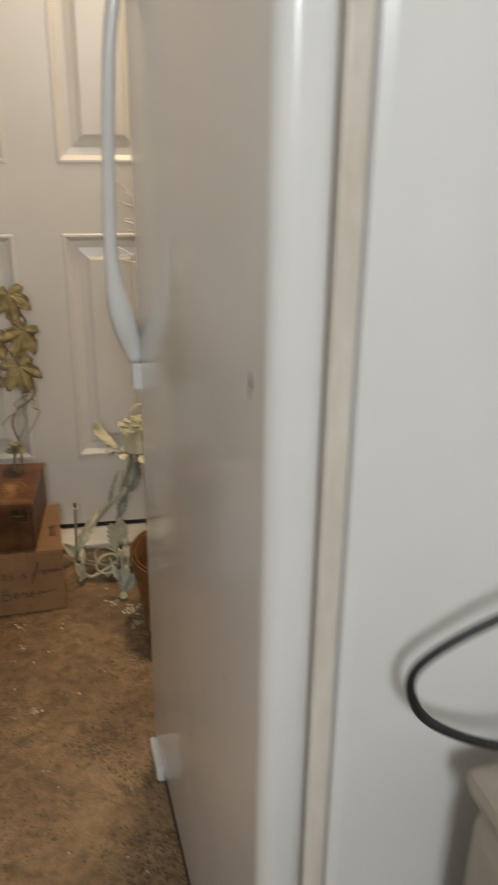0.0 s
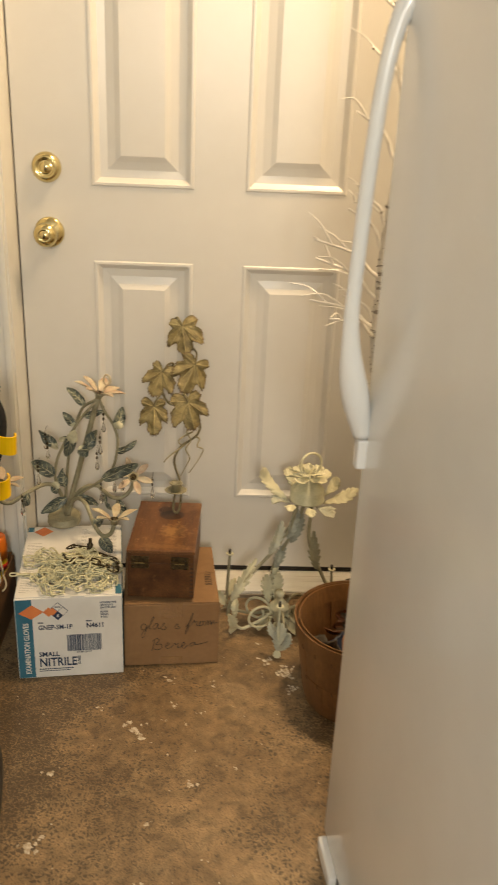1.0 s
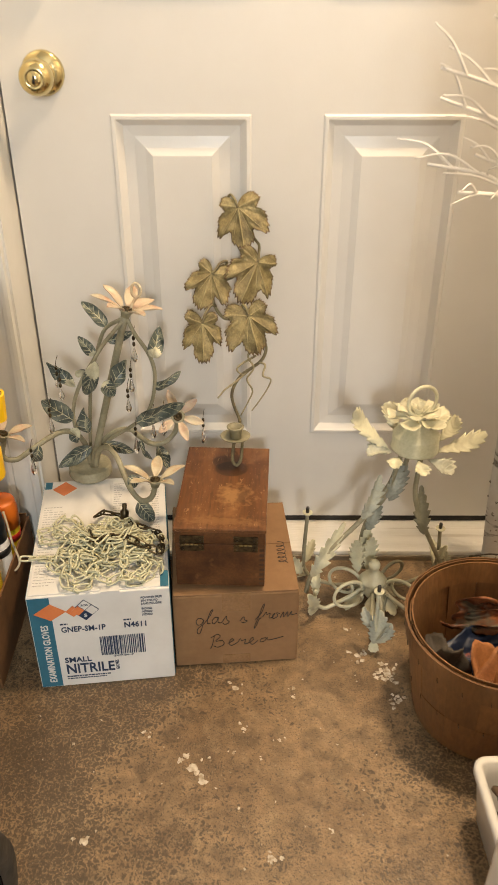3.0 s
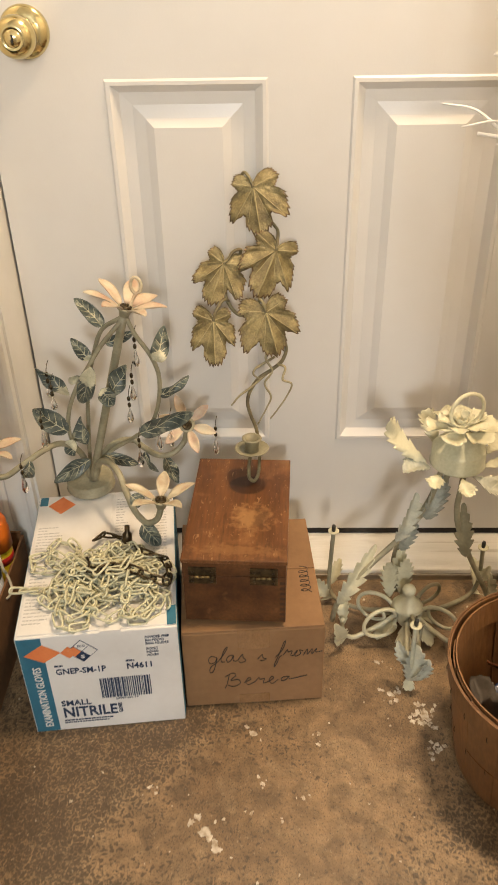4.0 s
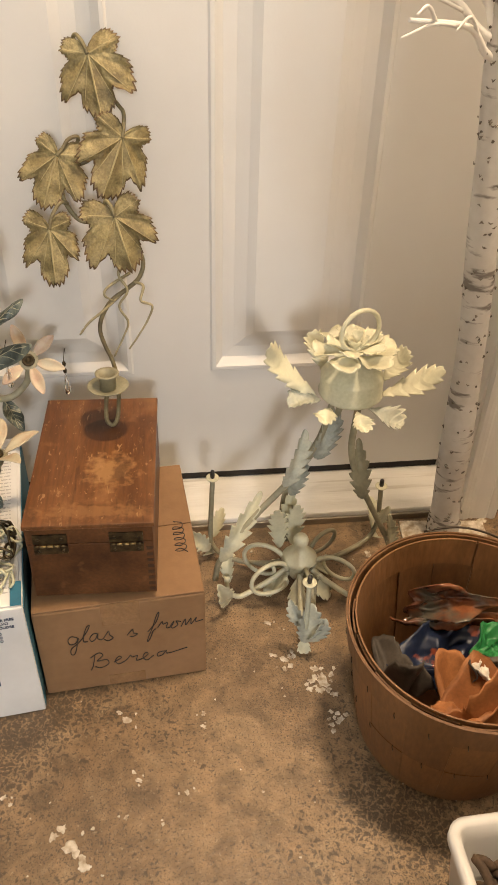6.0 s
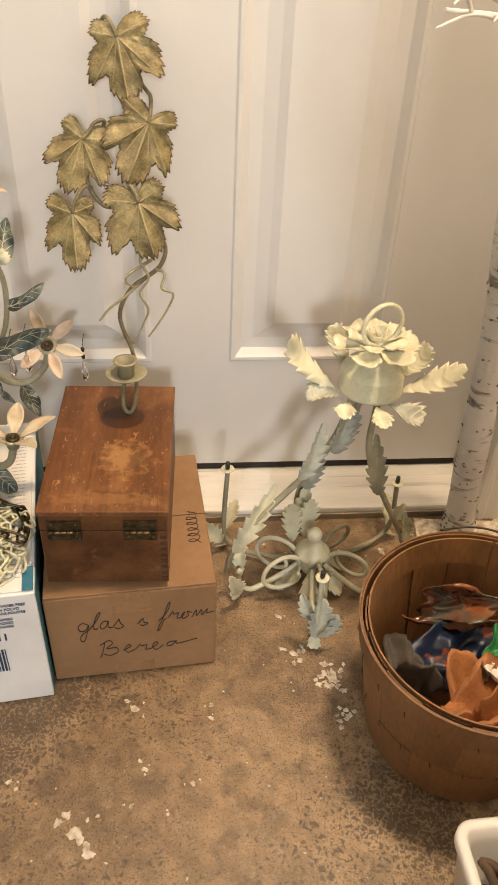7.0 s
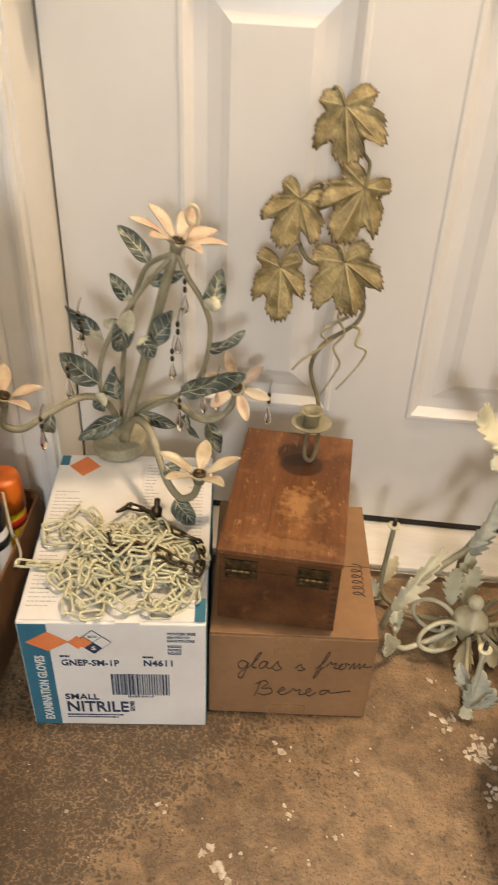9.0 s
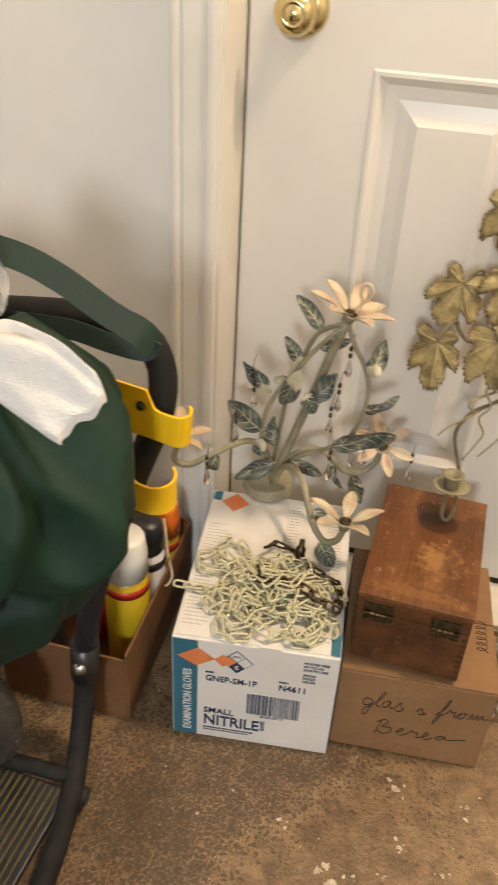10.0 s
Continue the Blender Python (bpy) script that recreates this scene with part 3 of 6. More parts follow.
    for k in range(40):
        y = 0.024 + 0.0070 * k
        for x0, x1 in ((0.008, 0.022 + rngp.uniform(0, 0.030)), (0.132, 0.142 + rngp.uniform(0, 0.012)), (W - 0.034 + rngp.uniform(0, 0.012), W - 0.012)):
            if 0.24 < y < 0.30 and x0 < 0.1:
                continue
            while x0 < x1:
                w = rngp.uniform(0.003, 0.009)
                add_box(top, (x0, y, H + 0.0022), (min(x0 + w, x1), y + 0.0017, H + 0.0025))
                x0 += w + 0.0014
    add_box(top, (0.016, 0.052, H + 0.0022), (0.032, 0.0526, H + 0.0025))
    add_box(top, (0.016, 0.072, H + 0.0022), (0.032, 0.0726, H + 0.0025))
    add_box(top, (0.016, 0.0528, H + 0.0022), (0.0166, 0.0718, H + 0.0025))
    add_box(top, (0.0314, 0.0528, H + 0.0022), (0.032, 0.0718, H + 0.0025))
    tagged(part("top_print", top, material("grey_print", [(0.40, 0.39, 0.37), (0.52, 0.51, 0.49)], 20.0), b, "small grey printed lines"), kind="stuff")
    dm = box((-0.016, -0.016, 0), (0.016, 0.016, 0.0005), 0, pose(0.040, D - 0.030, H + 0.0023, 0, 0, 45))
    part("top_diamond", dm, ORANGE_INK, b, "orange printed diamond")
    return b


glove_box()


def brown_carton():
    W, D, H = 0.213, 0.248, 0.165
    c = thing("cardboard_box", pose(-0.189, -0.391, 0, 0, 0, 4.6), "closed brown cardboard box with handwriting on its front", "box")
    part("case", box((0, 0, 0), (W, D, H - 0.003), 0.003), CARTON, c)
    part("top_flap", box((0.001, 0.001, H - 0.0028), (W - 0.001, D * 0.497, H), 0.001), CARTON, c)
    part("top_flap", box((0.001, D * 0.503, H - 0.0028), (W - 0.001, D - 0.001, H), 0.001), CARTON, c)
    tape = material("clear_tape", [(0.265, 0.145, 0.066), (0.30, 0.168, 0.080)], 30.0, rough=0.12, bump=0.8, bump_scale=160, coat=0.4)
    part("tape", box((W * 0.5 - 0.024, -0.0006, H - 0.040), (W * 0.5 + 0.024, 0.0002, H - 0.001)), tape, c, "clear packing tape")
    part("tape", box((W * 0.5 - 0.024, -0.0006, 0.002), (W * 0.5 + 0.024, 0.0002, 0.022)), tape, c, "clear packing tape")
    # handwriting, stroke by stroke, in millimetres on the front
    above = [[(50, 114), (43, 116), (38, 108), (40, 100), (47, 103), (51, 113), (47, 92), (43, 80), (39, 81), (41, 92), (51, 104), (62, 124), (67, 138), (63, 134), (58, 117), (57, 106), (62, 106)],
             [(75, 122), (70, 121), (65, 112), (67, 106), (72, 111), (76, 122), (75, 111), (81, 111), (89, 126), (90, 119), (94, 113), (87, 107), (83, 110)],
             [(112, 118), (119, 129), (120, 122), (125, 120), (119, 115), (115, 116)]]
    along_edge = [[(138, 124), (149, 142), (154, 161), (151, 158), (144, 131), (138, 112), (137, 104), (141, 112), (145, 126), (149, 130)],
                  [(151, 132), (157, 144), (158, 139), (164, 142), (162, 132), (168, 134), (172, 144), (168, 137), (170, 131), (177, 138), (175, 145), (181, 144)],
                  [(181, 134), (187, 149), (187, 137), (194, 150), (194, 139), (201, 152), (200, 144), (210, 148)]]
    below = [[(68, 76), (64, 55), (61, 46)], [(62, 72), (73, 82), (78, 77), (70, 65), (82, 68), (84, 59), (74, 51), (66, 53)],
             [(91, 62), (101, 71), (98, 74), (93, 65), (97, 58), (107, 66), (113, 76), (115, 72), (122, 75), (120, 65), (128, 68)],
             [(128, 68), (136, 78), (133, 81), (129, 72), (134, 65), (143, 75)], [(158, 84), (150, 81), (148, 73), (155, 76), (160, 85), (162, 79), (188, 91)]]
    for name, strokes in (("writing_above", above + along_edge), ("writing_below", below)):
        bm = bmesh.new()
        for stroke in strokes:
            add_tube(bm, spline([(x / 1000, -0.0006, (z - 6 - 0.20 * (x - 58)) / 1000) for x, z in stroke], 5), 0.00065, 5)
        part(name, bm, PEN, c, "black handwriting")
    bm = bmesh.new()
    add_tube(bm, spline([(W - 0.020 + 0.008 * math.cos(1.6 * k), 0.070 + 0.0026 * k + 0.005 * math.sin(1.6 * k), H + 0.0004) for k in range(22)], 3), 0.0006, 5)
    part("scribble", bm, PEN, c, "black handwriting")
    return c


brown_carton()


def wooden_box():
    W, D, H = 0.150, 0.256, 0.1165
    b = thing("wooden_box", pose(-0.184, -0.374, 0.1752, -1.9, 0, -2.2), "reddish stained wooden box with a scuffed lid and small hinges", "box")
    part("body", box((0.002, 0.002, 0), (W - 0.002, D - 0.002, H - 0.031), 0.0012), WOOD, b)
    # lid: a frame and a top board whose dark round is painted shade
    lid = bmesh.new()
    add_box(lid, (0.002, 0.002, H - 0.030), (W - 0.002, 0.012, H - 0.0075), 0.0008)
    add_box(lid, (0.002, D - 0.012, H - 0.030), (W - 0.002, D - 0.002, H - 0.0075), 0.0008)
    add_box(lid, (0.002, 0.0122, H - 0.030), (0.012, D - 0.0122, H - 0.0075), 0.0008)
    add_box(lid, (W - 0.012, 0.0122, H - 0.030), (W - 0.002, D - 0.0122, H - 0.0075), 0.0008)
    part("lid_frame", lid, WOOD, b)
    part("lid", box((0, 0, H - 0.007), (W, D, H), 0.0016), LIDWOOD, b, "worn lid with pale scuffs and the shade of the drip pan painted on")
    for k in range(8):
        z0 = 0.004 + 0.0098 * k
        part("finger_joint", box((W - 0.0105, 0.0016, z0), (W - 0.003, 0.0024, z0 + 0.0048)), DARKWOOD, b, "dark end grain of a finger joint")
    old = material("tarnished_hinge", [(0.035, 0.026, 0.014), (0.11, 0.078, 0.038)], 120.0, rough=0.45, metal=0.8)
    worn = material("worn_brass_pin", [(0.16, 0.115, 0.05), (0.28, 0.21, 0.10)], 120.0, rough=0.5, metal=0.9)
    for x in (0.030, 0.117):
        hinge = part("hinge", box((x - 0.0195, -0.0004, H - 0.044), (x + 0.0195, 0.0021, H - 0.0315), 0.0004), old, b, "tarnished brass hinge")
        part("hinge_leaf", box((x - 0.0195, -0.0004, H - 0.0285), (x + 0.0195, 0.0021, H - 0.0145), 0.0004), old, hinge)
        for k in range(5):
            part("knuckle", tube([(x - 0.0185 + 0.0075 * k, -0.0022, H - 0.030), (x - 0.0118 + 0.0075 * k, -0.0022, H - 0.030)], 0.0016, 8, 1), worn if k in (1, 2, 3) else old, hinge)
        for dx in (-0.0135, 0.0135):
            for dz in (-0.0388, -0.0205):
                part("screw", lathe([(0, 0.0011), (0.0012, 0.0010), (0.0024, 0.0002), (0.0024, 0)], 10, pose(x + dx, -0.0004, H + dz, 90)), old, hinge)
    return b


wooden_box()


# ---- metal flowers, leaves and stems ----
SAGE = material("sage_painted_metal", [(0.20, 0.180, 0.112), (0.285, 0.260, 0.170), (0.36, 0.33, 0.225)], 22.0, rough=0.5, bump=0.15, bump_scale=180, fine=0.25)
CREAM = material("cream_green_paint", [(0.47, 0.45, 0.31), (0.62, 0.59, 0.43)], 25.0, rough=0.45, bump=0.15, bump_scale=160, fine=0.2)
overlay(CREAM, (0.36, 0.40, 0.34), 14.0, 0.52, 0.66, 0.55)
PALE = material("pale_ivory_green_paint", [(0.52, 0.49, 0.34), (0.66, 0.63, 0.45)], 30.0, rough=0.45, bump=0.12, bump_scale=160, fine=0.15)
FROST = material("blue_grey_leaf_paint", [(0.35, 0.36, 0.30), (0.49, 0.48, 0.37)], 30.0, rough=0.5, bump=0.15, fine=0.25)
DUSK = material("grey_green_leaf_paint", [(0.22, 0.235, 0.20), (0.34, 0.35, 0.285)], 30.0, rough=0.5, bump=0.15, fine=0.3)
DARKLEAF = material("blue_green_leaf_paint", [(0.045, 0.056, 0.047), (0.085, 0.105, 0.090), (0.17, 0.185, 0.145)], 60.0, rough=0.4, bump=0.1, fine=0.35)
overlay(DARKLEAF, (0.42, 0.41, 0.29), 70.0, 0.56, 0.66, 0.6, detail=5, distort=1.0)
LEAFVEIN = material("cream_leaf_vein_paint", [(0.44, 0.42, 0.29), (0.62, 0.58, 0.41)], 90.0, rough=0.45, bump=0.1, fine=0.3)
PEACH = material("peach_petal_paint", [(0.48, 0.31, 0.22), (0.52, 0.41, 0.29), (0.54, 0.48, 0.35)], 40.0, rough=0.45, bump=0.08, fine=0.12)
IVORY = material("ivory_peach_petal_paint", [(0.44, 0.31, 0.20), (0.50, 0.42, 0.29), (0.54, 0.48, 0.34)], 40.0, rough=0.45, bump=0.08, fine=0.12)
GOLD = material("antique_gold_leaf_paint", [(0.125, 0.092, 0.036), (0.225, 0.174, 0.074), (0.36, 0.290, 0.136)], 45.0, 8.0, rough=0.55, bump=0.8, bump_scale=260, fine=0.6, metal=0.1)
overlay(GOLD, (0.15, 0.095, 0.036), 36.0, 0.56, 0.70, 0.5)
GOLDRIB = material("pale_gold_midrib", [(0.30, 0.235, 0.105), (0.44, 0.36, 0.18)], 60.0, rough=0.5, bump=0.2, fine=0.2)
RIM = material("brown_leaf_rim", [(0.070, 0.036, 0.013), (0.15, 0.088, 0.033)], 60.0, rough=0.55, bump=0.3, fine=0.3)
BARK = material("olive_brown_vine_paint", [(0.10, 0.075, 0.035), (0.24, 0.20, 0.10)], 40.0, rough=0.55, bump=0.3, fine=0.4)
VINE = material("pale_olive_tendril", [(0.20, 0.165, 0.085), (0.36, 0.31, 0.18)], 40.0, rough=0.55, bump=0.3, fine=0.4)
SOCKET = material("black_candle_socket", [(0.012, 0.011, 0.010), (0.03, 0.027, 0.022)], 60.0, rough=0.45)
BRONZE = material("dark_bronze_link", [(0.05, 0.036, 0.02), (0.12, 0.09, 0.05)], 80.0, rough=0.38, metal=0.85)
CRYSTAL = bpy.data.materials.new("crystal_glass")
CRYSTAL.use_nodes = True
CRYSTAL.node_tree.nodes["Principled BSDF"].inputs["Transmission Weight"].default_value = 1.0
CRYSTAL.node_tree.nodes["Principled BSDF"].inputs["Roughness"].default_value = 0.03
CRYSTAL.node_tree.nodes["Principled BSDF"].inputs["IOR"].default_value = 1.5


def facing(at, toward, normal=(0, -1, 0.3)):
    """A pose at a point, its y axis along a direction and its z axis near a normal."""
    y = Vector(toward).normalized()
    x = y.cross(Vector(normal))
    if x.length < 1e-4:
        x = y.cross(Vector((1, 0.2, 0)))
    x.normalize()
    z = x.cross(y)
    m = Matrix((x, y, z)).transposed().to_4x4()
    m.translation = Vector(at)
    return m


def add_blade(bm, length, width, m, curl=0.5, fold=0.25, teeth=0, depth=0.25, thick=0.0011, peak=0.45, nu=14, nv=3, wave=0.0, veins=0, pale_base=0.0):
    """A sheet-metal leaf or petal along y: folded at its midrib, curled, with a toothed rim; veins go to the second material."""
    nu = max(nu, 7 * teeth)
    layers = []
    for side in (0, 1):
        rows = []
        for i in range(nu + 1):
            u = i / nu
            w = 0.5 * width * (math.sin(math.pi * u ** (math.log(0.5) / math.log(peak))) ** 0.75 if 0 < u < 1 else 0.0) + 0.0009
            if teeth:
                lobe = ((u * teeth) % 1.0) ** 0.75
                w *= 1 - depth * (1 - lobe) * (1 if 0.06 < u < 0.95 else 0.3)
            y, z = (length * math.sin(curl * u) / curl, length * (1 - math.cos(curl * u)) / curl) if abs(curl) > 1e-3 else (length * u, 0)
            row = []
            for j in range(-nv, nv + 1):
                v = j / nv
                zz = z + fold * abs(v) ** 1.3 * w + wave * w * math.sin(7 * u + 2 * v) - side * thick
                row.append(bm.verts.new(m @ Vector((v * w, y + (0.75 if teeth else 0.0) * abs(v) ** 1.6 * w, zz))))
            rows.append(row)
        layers.append(rows)
    a, b = layers
    for i in range(nu):
        for j in range(2 * nv):
            front = bm.faces.new((a[i][j], a[i][j + 1], a[i + 1][j + 1], a[i + 1][j]))
            back = bm.faces.new((b[i][j], b[i + 1][j], b[i + 1][j + 1], b[i][j + 1]))
            front.smooth = back.smooth = True
            front.material_index = back.material_index = int((i + 0.5) / nu < pale_base * (1 - 0.35 * abs(j + 0.5 - nv) / nv))
        for j, d in ((0, 0), (2 * nv, 1)):
            q = (a[i][j], a[i + 1][j], b[i + 1][j], b[i][j])
            bm.faces.new(q if d == 0 else q[::-1])
    for i in (0, nu):
        for j in range(2 * nv):
            bm.faces.new((a[i][j], b[i][j], b[i][j + 1], a[i][j + 1]) if i == 0 else (a[i][j + 1], b[i][j + 1], b[i][j], a[i][j]))
    if veins:
        lines = [[a[i][nv].co.copy() for i in range(0, nu - 1)]]
        for i in range(2, nu - nv - 2, veins):
            lines += [[a[min(i + int(1.1 * q), nu)][nv + s * q].co.copy() for q in range(nv)] for s in (-1, 1)]
        before = set(bm.faces)
        for k, pts in enumerate(lines):
            add_tube(bm, pts, (0.0007, 0.0003) if k else (0.0009, 0.0004), 4)
        for face in set(bm.faces) - before:
            face.material_index = 1
    return bm


def blade(*args, **kw):
    return add_blade(bmesh.new(), *args, **kw)


def grape_leaf(size, seed, m, slim=0.8):
    """A five-lobed, toothed vine leaf pressed from sheet metal; its tip points along y, the stalk is at the origin."""
    rng = random.Random(seed)
    n, rings = 200, 7
    bm = bmesh.new()
    phase = rng.random() * 6
    layers = []
    for side in (0, 1):
        grid = []
        for i in range(rings + 1):
            f = (0, 0.18, 0.36, 0.54, 0.70, 0.85, 0.95, 1.0)[i]
            ring = []
            for k in range(n):
                a = 2 * math.pi * k / n - math.pi
                q = abs(math.degrees(a))
                reach = float(np.interp(q, (0, 9, 20, 29, 35, 43, 51, 62, 74, 83, 92, 104, 118, 130, 143, 158, 172, 180), (1.04, 1.0, 0.89, 0.64, 0.68, 0.93, 0.88, 0.74, 0.66, 0.45, 0.48, 0.60, 0.58, 0.55, 0.40, 0.20, 0.10, 0.07)))
                vein = float(np.interp(q, (0, 4, 22, 38, 43, 48, 66, 92, 104, 112, 135, 180), (1, 0.4, -0.8, 0.3, 0.9, 0.3, -0.8, 0.2, 0.8, 0.2, -0.5, 0.2)))
                saw = (q / 6.4 + phase) % 1.0
                lop = 1 + 0.10 * math.sin(a + phase) + 0.05 * math.sin(3 * a + 2 * phase)
                r = size * reach * f * (1 - (0.11 * saw if f > 0.9 else 0.05 * saw if f > 0.8 else 0.0)) * lop
                z = size * (0.075 * f * vein * (1.1 - 0.4 * f) - 0.06 * f * f * reach + 0.05 * math.sin(2 * a + phase) * f * f + 0.10 * f * noise.noise(Vector((2.4 * f * math.sin(a) + seed, 2.4 * f * math.cos(a), 1.5))))
                z += size * 0.016 * f * math.sin(19 * f * math.cos(a) - 13 * f * abs(math.sin(a))) * min(1, 3 * abs(math.sin(a)))
                ring.append(bm.verts.new(m @ Vector((slim * r * math.sin(a), r * math.cos(a), z - side * 0.0012))))
            grid.append(ring)
        layers.append(grid)
    for side, grid in enumerate(layers):
        for i, (p, q) in enumerate(zip(grid, grid[1:])):
            for k in range(n):
                f = (p[k], p[(k + 1) % n], q[(k + 1) % n], q[k])
                face = bm.faces.new(f if side else f[::-1])
                face.smooth, face.material_index = True, int(i == rings - 1)
    for k in range(n):
        bm.faces.new((layers[0][-1][k], layers[0][-1][(k + 1) % n], layers[1][-1][(k + 1) % n], layers[1][-1][k]))
    rib = [[v[int(n * (0.5 + q / 360))].co.copy() for v in layers[0][:last]] for q, last in ((0, 7), (43, 7), (-43, 7), (108, 7), (-108, 7), (20, 6), (-20, 6))]
    bmesh.ops.remove_doubles(bm, verts=bm.verts, dist=1e-5)
    bmesh.ops.recalc_face_normals(bm, faces=bm.faces)
    return bm, rib


def vine_sconce():
    """Candle sconce that leans on the door: five vine leaves over a twisted stem, with a cup at the foot."""
    base = Vector((-0.084, -0.184, 0.2822))
    s = thing("vine_candle_sconce", Matrix.Translation(base), "antique gold metal vine-leaf candle sconce leaning on the door", "sconce")

    def at(x, z, lift=0.0):
        return Vector((x, -0.020 - 0.285 * (0.735 - z) - lift, z)) - base

    leaves = (((-0.081, 0.706), (-0.070, 0.640), 0.070, 0.94, 0.006), ((-0.126, 0.604), (-0.147, 0.548), 0.066, 0.88, 0.012), ((-0.048, 0.619), (-0.076, 0.558), 0.070, 0.96, 0.004),
              ((-0.143, 0.523), (-0.141, 0.461), 0.065, 0.84, 0.014), ((-0.063, 0.539), (-0.042, 0.465), 0.077, 0.92, 0.024))
    for k, ((x, z), (x1, z1), size, slim, lift) in enumerate(leaves):
        foot = at(x, z, lift)
        sheet, rib = grape_leaf(size, 11 + k, facing(foot, at(x1, z1, lift) - foot, (0.14 * (k % 3 - 1), -1, 0.25 if k != 2 else -0.1)), slim)
        leaf = part("leaf", sheet, [GOLD, RIM], s)
        for j, line in enumerate(rib):
            part("vein" if j else "midrib", tube(line, (0.0007, 0.0003) if j else (0.0016, 0.0006), 5, 3), GOLDRIB, leaf, "pale raised vein")
    for hook in ([(-0.099, 0.700, -0.012), (-0.099, 0.715, -0.006), (-0.094, 0.724, 0), (-0.087, 0.719, 0.006), (-0.081, 0.706, 0.007)],
                 [(-0.060, 0.660, -0.012), (-0.050, 0.649, -0.008), (-0.045, 0.644, 0), (-0.046, 0.629, 0.004), (-0.048, 0.619, 0.005)],
                 [(-0.082, 0.592, -0.006), (-0.101, 0.608, 0.0), (-0.100, 0.621, 0.006), (-0.111, 0.620, 0.011), (-0.119, 0.610, 0.013), (-0.126, 0.604, 0.013)],
                 [(-0.120, 0.545, -0.004), (-0.128, 0.550, 0.008), (-0.138, 0.538, 0.014), (-0.143, 0.523, 0.015)],
                 [(-0.072, 0.520, -0.004), (-0.074, 0.547, 0.012), (-0.072, 0.556, 0.020), (-0.066, 0.550, 0.025), (-0.063, 0.539, 0.025)]):
        part("leaf_stalk", tube([at(*q) for q in hook], 0.0024, 7, 6), BARK, s)
    main = [at(-0.099, 0.700, -0.012), at(-0.080, 0.680, -0.012), at(-0.060, 0.660, -0.012), at(-0.070, 0.615, -0.010), at(-0.088, 0.594, -0.006), at(-0.114, 0.583, -0.004), at(-0.125, 0.560, -0.004), at(-0.120, 0.541, -0.004),
            at(-0.106, 0.525, -0.004), at(-0.086, 0.521, -0.006), at(-0.050, 0.505, -0.006), at(-0.033, 0.480), at(-0.038, 0.458), at(-0.054, 0.444), at(-0.075, 0.431, 0.002), at(-0.089, 0.410), at(-0.093, 0.392),
            at(-0.088, 0.372), at(-0.080, 0.352), at(-0.075, 0.325, 0.004), Vector((0.009, 0.010, 0.026)), Vector((0.006, 0.003, 0.012)), Vector((0.000, -0.002, 0.0072)), Vector((-0.007, 0.001, 0.014)), Vector((-0.006, 0.008, 0.038)), Vector((-0.002, 0.012, 0.056))]
    part("stem", tube(main, 0.0029, 8, 7), BARK, s, "twisted olive-brown stem")
    for pts in ([(-0.059, 0.479, 0.004), (-0.064, 0.464, 0.008), (-0.054, 0.446, 0.010), (-0.066, 0.425, 0.006), (-0.056, 0.405, 0.006), (-0.063, 0.386, 0.004), (-0.077, 0.359, 0.002)],
                [(-0.050, 0.463, 0.0), (-0.078, 0.451, 0.010), (-0.083, 0.442, 0.012), (-0.073, 0.432, 0.006)],
                [(-0.063, 0.437, 0.0), (-0.086, 0.422, 0.010), (-0.105, 0.409, 0.012), (-0.118, 0.395, 0.014)],
                [(-0.046, 0.452, 0.0), (-0.034, 0.450, 0.008), (-0.038, 0.434, 0.012), (-0.024, 0.428, 0.014), (-0.031, 0.408, 0.010), (-0.046, 0.383, 0.004), (-0.057, 0.367, 0.0)]):
        part("tendril", tube([at(*q) for q in pts], (0.0021, 0.0013), 6, 7), VINE, s)
    cup = Vector((-0.002, 0.012, 0.056))
    part("drip_pan", lathe([(0, -0.002), (0.012, -0.002), (0.0255, 0.003), (0.0268, 0.005), (0.0255, 0.0055), (0.012, 0.0005), (0, 0.0005)], 28, Matrix.Translation(cup) @ pose(0, 0, 0, -4)), SAGE, s)
    part("candle_cup", lathe([(0, 0.0008), (0.0105, 0.0008), (0.0110, 0.018), (0.0155, 0.0215), (0.0155, 0.023), (0.0108, 0.022), (0.0095, 0.006), (0, 0.006)], 24, Matrix.Translation(cup) @ pose(0, 0, 0, -4)), SAGE, s)
    return s


vine_sconce()


